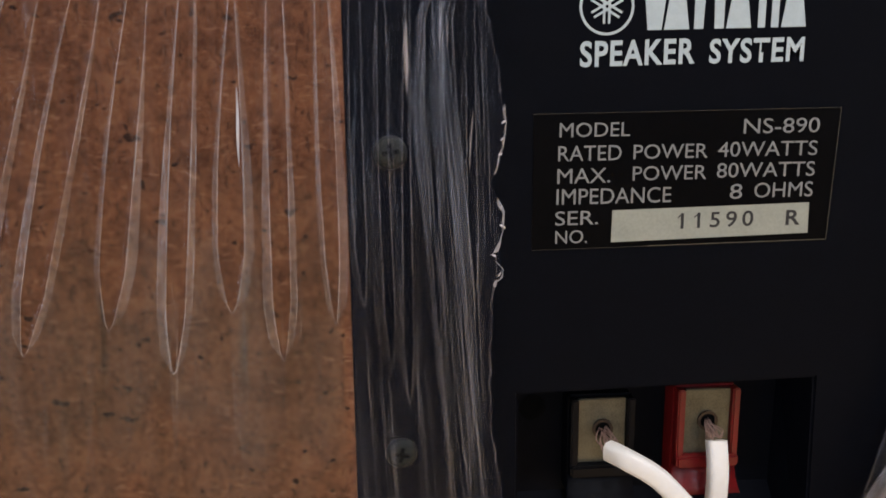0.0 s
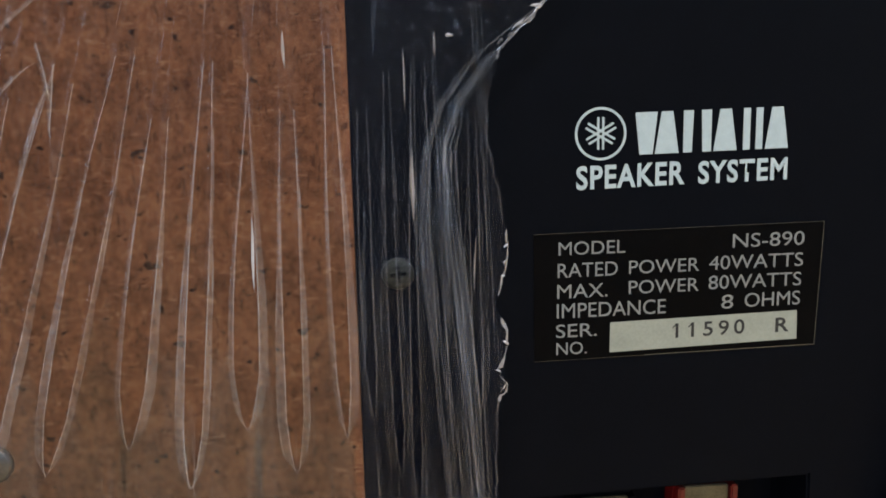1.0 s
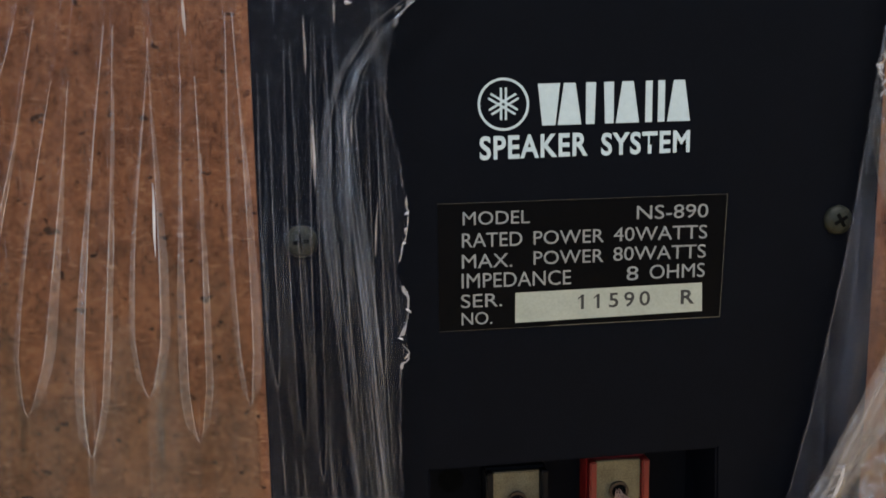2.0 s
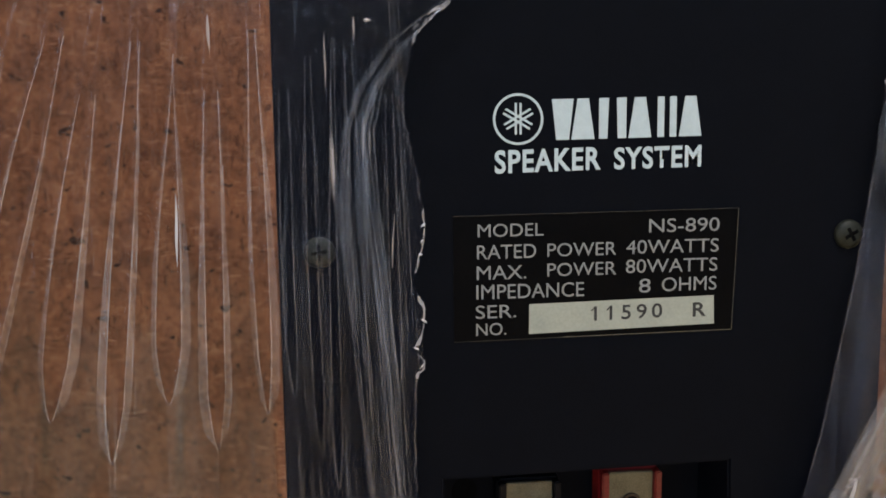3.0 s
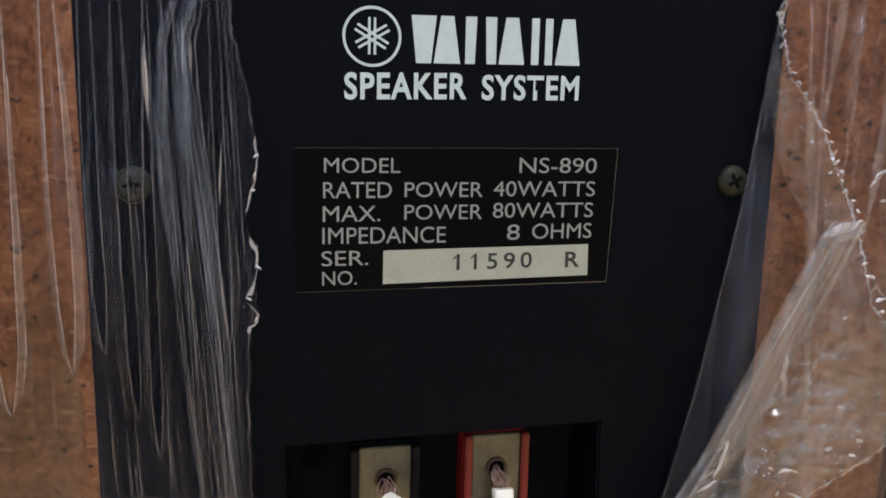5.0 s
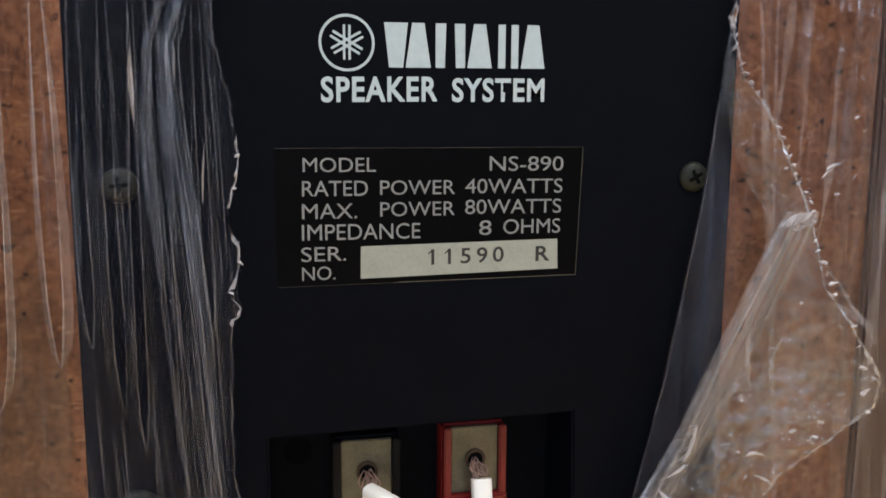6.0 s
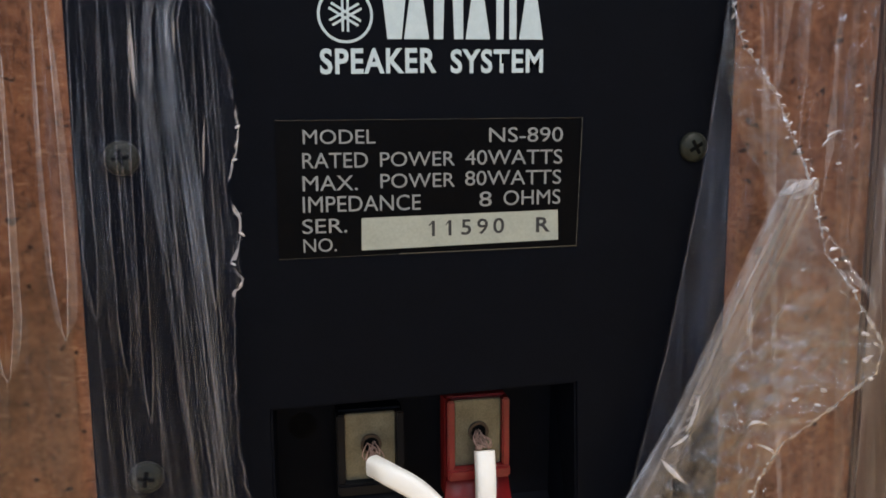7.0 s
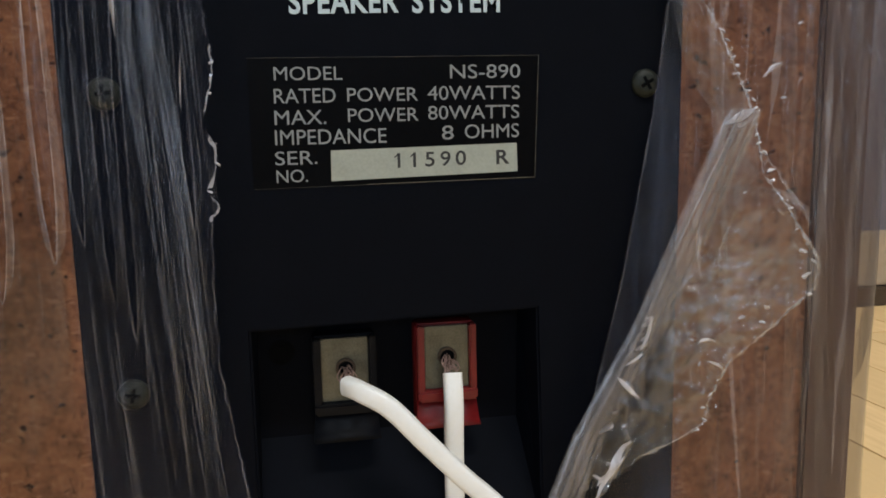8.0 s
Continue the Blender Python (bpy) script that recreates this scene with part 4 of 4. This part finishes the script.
# bands that cross the flap in shallow arcs, and strands that fan down from its upper corner
for pts, w, mat in (([(98, -30), (104, -29.5), (110, -32), (112, -38)], 2.2, FILM_BAND), ([(90, -52), (98, -50), (107, -45), (115, -42)], 2.6, FILM_BAND), ([(89, -54), (97, -53), (106, -50)], 1.2, FILM_LOOSE),
                    ([(96, -60), (103, -52), (110, -42)], 1.6, FILM_BAND), ([(92, -70), (99, -62), (106, -60), (110, -63)], 2.0, FILM_BAND), ([(90, -78), (95, -70), (102, -66), (108, -66)], 3.6, FILM_LOOSE),
                    ([(104, -17), (100, -26), (97, -36)], 1.6, FILM_BAND), ([(105, -18), (103, -28), (102, -40)], 1.2, FILM_LOOSE), ([(106, -20), (108, -27), (112, -35)], 0.9, FILM_BAND),
                    ([(98, -34), (97, -44), (98, -52)], 0.7, FILM_CREASE), ([(102, -38), (101, -46), (102, -52)], 0.6, FILM_CREASE), ([(84, -92), (92, -84), (100, -80)], 3.0, FILM_LOOSE), ([(97, -88), (100, -80), (101, -74)], 1.2, FILM_BAND)):
    ribbon(pts, w, mat)
rnd = random.Random(61)
for k in range(110):
    z0 = rnd.uniform(-88, -18)
    a, b = float(FLAP_L(np.array(z0))) + 4, float(LIPX(z0)) - 2
    x0 = rnd.uniform(a, max(b, a + 1))
    reach, turn = rnd.uniform(5, 13), rnd.choice((rnd.uniform(0.1, 0.6), rnd.uniform(0.9, 1.4), rnd.uniform(-0.3, 0.1)))
    dx, dz, bow = reach * math.cos(turn), reach * math.sin(turn), rnd.uniform(-1.4, 1.4)
    pts = [(x0 - dx, z0 - dz), (x0 + bow * math.sin(turn), z0 - bow * math.cos(turn)), (x0 + dx, z0 + dz)]
    if all(FLAP_L(z) + 1 < x < LIPX(z) - 0.6 for x, z in pts):
        ribbon(pts, rnd.uniform(0.8, 2.6), FILM_BAND if k % 3 else FILM_LOOSE, n=30, ends=1.0)
# turned-over pieces with glints painted white: the tab at the corner and the twisted knots below
for pts, w in (([(103.2, -14.6), (105.6, -12.8), (107.6, -11.2)], 1.9), ([(86.6, -60), (86.0, -64), (84.0, -68.6)], 1.3), ([(84.4, -69), (83.0, -70.5), (80.2, -72)], 0.9), ([(78.4, -75), (80.6, -77.4), (83.8, -80.6)], 1.5),
               ([(81.5, -91), (77.6, -96), (73, -102)], 2.4), ([(80, -95), (75.5, -100), (72, -106)], 1.4), ([(96.5, -66.5), (98.5, -65.4), (100.5, -66)], 1.0), ([(99, -71), (101, -71.6), (102.5, -73)], 0.8), ([(110.5, -4), (114, -1.5), (117, -0.5)], 0.5)):
    ribbon(pts, w * 0.75, FILM_GLINT, lift=1.8, n=14)
    ribbon([(x + 0.6, z - 0.3) for x, z in pts], w * 1.3, FILM_EDGE, lift=1.3, n=14)
sheet("film_band", ROPE_L, ROPE_R, -146, -11, 60, 120, rope_height, FILM_BAND, film2, "pale band of gathered film")
for off, wide, high in ROPE:
    z = np.linspace(-11, -138, 70)
    x = ROPEX(z) + off * step(22, -16, z) + 0.5 * np.sin(z / 14 + 3 * off)
    crease(z, x, wide * (1.6 + 0.6 * np.sin(z / 11 + 5 * off)) * step(-8, -14, z) + 0.1, ROPE_L, ROPE_R, rope_height, film2, FILM_CREASE if high > 0.26 and wide < 0.4 else FILM_BAND if high > 0.12 else FILM_LOOSE)
bead("torn_edge", [(x - 0.3, -h, z) for z, x, h in LIP[:9]], 0.6, film2, 21, 0.8)
bead("torn_edge", [(x - 0.3, -h, z) for z, x, h in LIP[8:20]], 0.8, film2, 22, 0.9)


def crumple(x, z, h, size, seed, parent=None):
    """A small crushed tuft of film: uneven facets round a point."""
    rnd = random.Random(seed)
    bm = bmesh.new()
    n, turn, long = 6, rnd.uniform(-0.6, 1.0), rnd.uniform(1.3, 2.6)
    c, q = math.cos(turn), math.sin(turn)
    mid = bm.verts.new(mm(x, -h - 0.5 * size, z))
    ring = []
    for k in range(n):
        a = 2 * math.pi * k / n + rnd.uniform(-0.4, 0.4)
        u, v = size * rnd.uniform(0.4, 1.1) * long * 0.7 * math.cos(a), size * rnd.uniform(0.3, 1.0) * 0.6 * math.sin(a)
        ring.append(bm.verts.new(mm(x + u * c - v * q, -h - rnd.uniform(-0.2, 0.5) * size, z + u * q + v * c)))
    for k in range(n):
        bm.faces.new((mid, ring[k], ring[(k + 1) % n]))
    # the tuft's glint is put into its whitish colour
    part("crumple", bm, FILM_GLINT if rnd.random() < 0.75 else FILM_EDGE, parent or film2, "crushed tuft of film with its glint painted pale")


TUFTS = [(float(LIPX(z)) + 0.35 * math.sin(z * 2.7), float(z), 0.5 + 0.45 * abs(math.sin(z * 1.7))) for z in np.linspace(33, -33, 34)]
TUFTS += [(86.5, -61, 1.5), (85.5, -66, 1.3), (79.5, -75.5, 1.2), (82.5, -79.5, 1.3), (77, -97, 1.6), (74, -101, 1.4), (81, -88, 0.9), (84.5, -73, 0.8), (100.5, -62, 0.9), (104, -84, 0.7), (100, -90.5, 0.8), (94, -92, 0.8), (88, -94.5, 0.8)]
TUFTS += [(106, -60, 1.2), (106.5, -65, 1.4), (96, -66, 1.0), (87, -62, 1.7), (85, -68, 1.5), (81, -77, 1.3), (98, -72, 0.8), (114.0, -43, 1.1), (116.0, -49, 1.3), (113, -50, 1.1),
         (106.0, -14.5, 1.6), (76.5, -88, 1.8), (78, -84, 1.0), (110.5, -57, 1.2)]
rnd = random.Random(77)
for z in np.linspace(-30, -92, 17):
    TUFTS.append((float(LIPX(z)) - rnd.uniform(0.4, 4.0), float(z), rnd.uniform(0.4, 1.0)))
for k, (x, z, size) in enumerate(TUFTS):
    u = (x - float(FLAP_L(z))) / (float(LIPX(z)) - float(FLAP_L(z)))
    crumple(x, z, float(flap_height(np.array(x), np.array(z), np.array(min(max(u, 0.0), 1.0)))), size, 100 + k)
for k, (x, z, size) in enumerate(((127.7, 10, 0.9), (129, 6.9, 1.2), (127.0, 2.5, 1.0), (127.8, -4, 1.3), (124.5, -8, 0.8), (128.5, -12, 0.7), (133, 14, 0.8), (112, -2, 0.8))):
    crumple(x, z, float(right_height(np.array(x), np.array(z), np.array(0.6))), size, 140 + k)

for k, (x, z, size) in enumerate(((-9.5, 46, 1.3), (-13.5, 42.5, 1.0), (-6, 49.5, 1.2), (-24, 44, 0.8), (-12.6, 0.5, 0.7), (-13.4, -6, 0.6), (-12.6, -21, 0.8), (-13, -17, 0.5), (-13.2, -31, 0.6), (-13.0, -3, 0.5), (-14.6, -27, 0.6))):
    crumple(x, z, float(left_height(np.array(x), np.array(float(z)), 0.5)) + 0.3, size, 170 + k, film)

# ---- ceiling lamp ----
m, nt, b = material("lamp_diffuser", 0.5)
b.inputs["Base Color"].default_value = (0.9, 0.88, 0.84, 1)
b.inputs["Emission Color"].default_value = (1.0, 0.86, 0.68, 1)
b.inputs["Emission Strength"].default_value = 2.0
for x, y in ((0.3, -1.1), (1.1, 0.8)):
    lamp = base("ceiling_light", (x, y, H), "unseen white tubular ceiling light fixed under the ceiling", "lamp", "ceiling lights")
    part("lamp_body", box(x - 0.65, x + 0.65, y - 0.08, y + 0.08, H - 0.05, H - 0.002, 6, place=plain), CEIL, lamp)
    part("diffuser", box(x - 0.62, x + 0.62, y - 0.06, y + 0.06, H - 0.085, H - 0.051, 8, place=plain), m, lamp, "glowing diffuser")

# ---- floor planks ----
plank = {}
for k in range(int((X1 - X0) / 0.125)):
    for j in range(7):
        y0, y1 = Y0 + 1.04 * j, min(Y0 + 1.04 * (j + 1), Y1)
        key = round(y1 - y0, 3)
        if key not in plank:
            b0 = box(0.0008, 0.1242, 0.0008, key - 0.0008, -0.0119, 0.0, 1.0, place=plain)
            plank[key] = bpy.data.meshes.new("plank")
            b0.to_mesh(plank[key])
            b0.free()
            plank[key].materials.append(FLOORWOOD)
        ob = new("plank", plank[key])
        ob.parent = floor
        ob.location = (X0 + 0.125 * k, y0, 0.0)
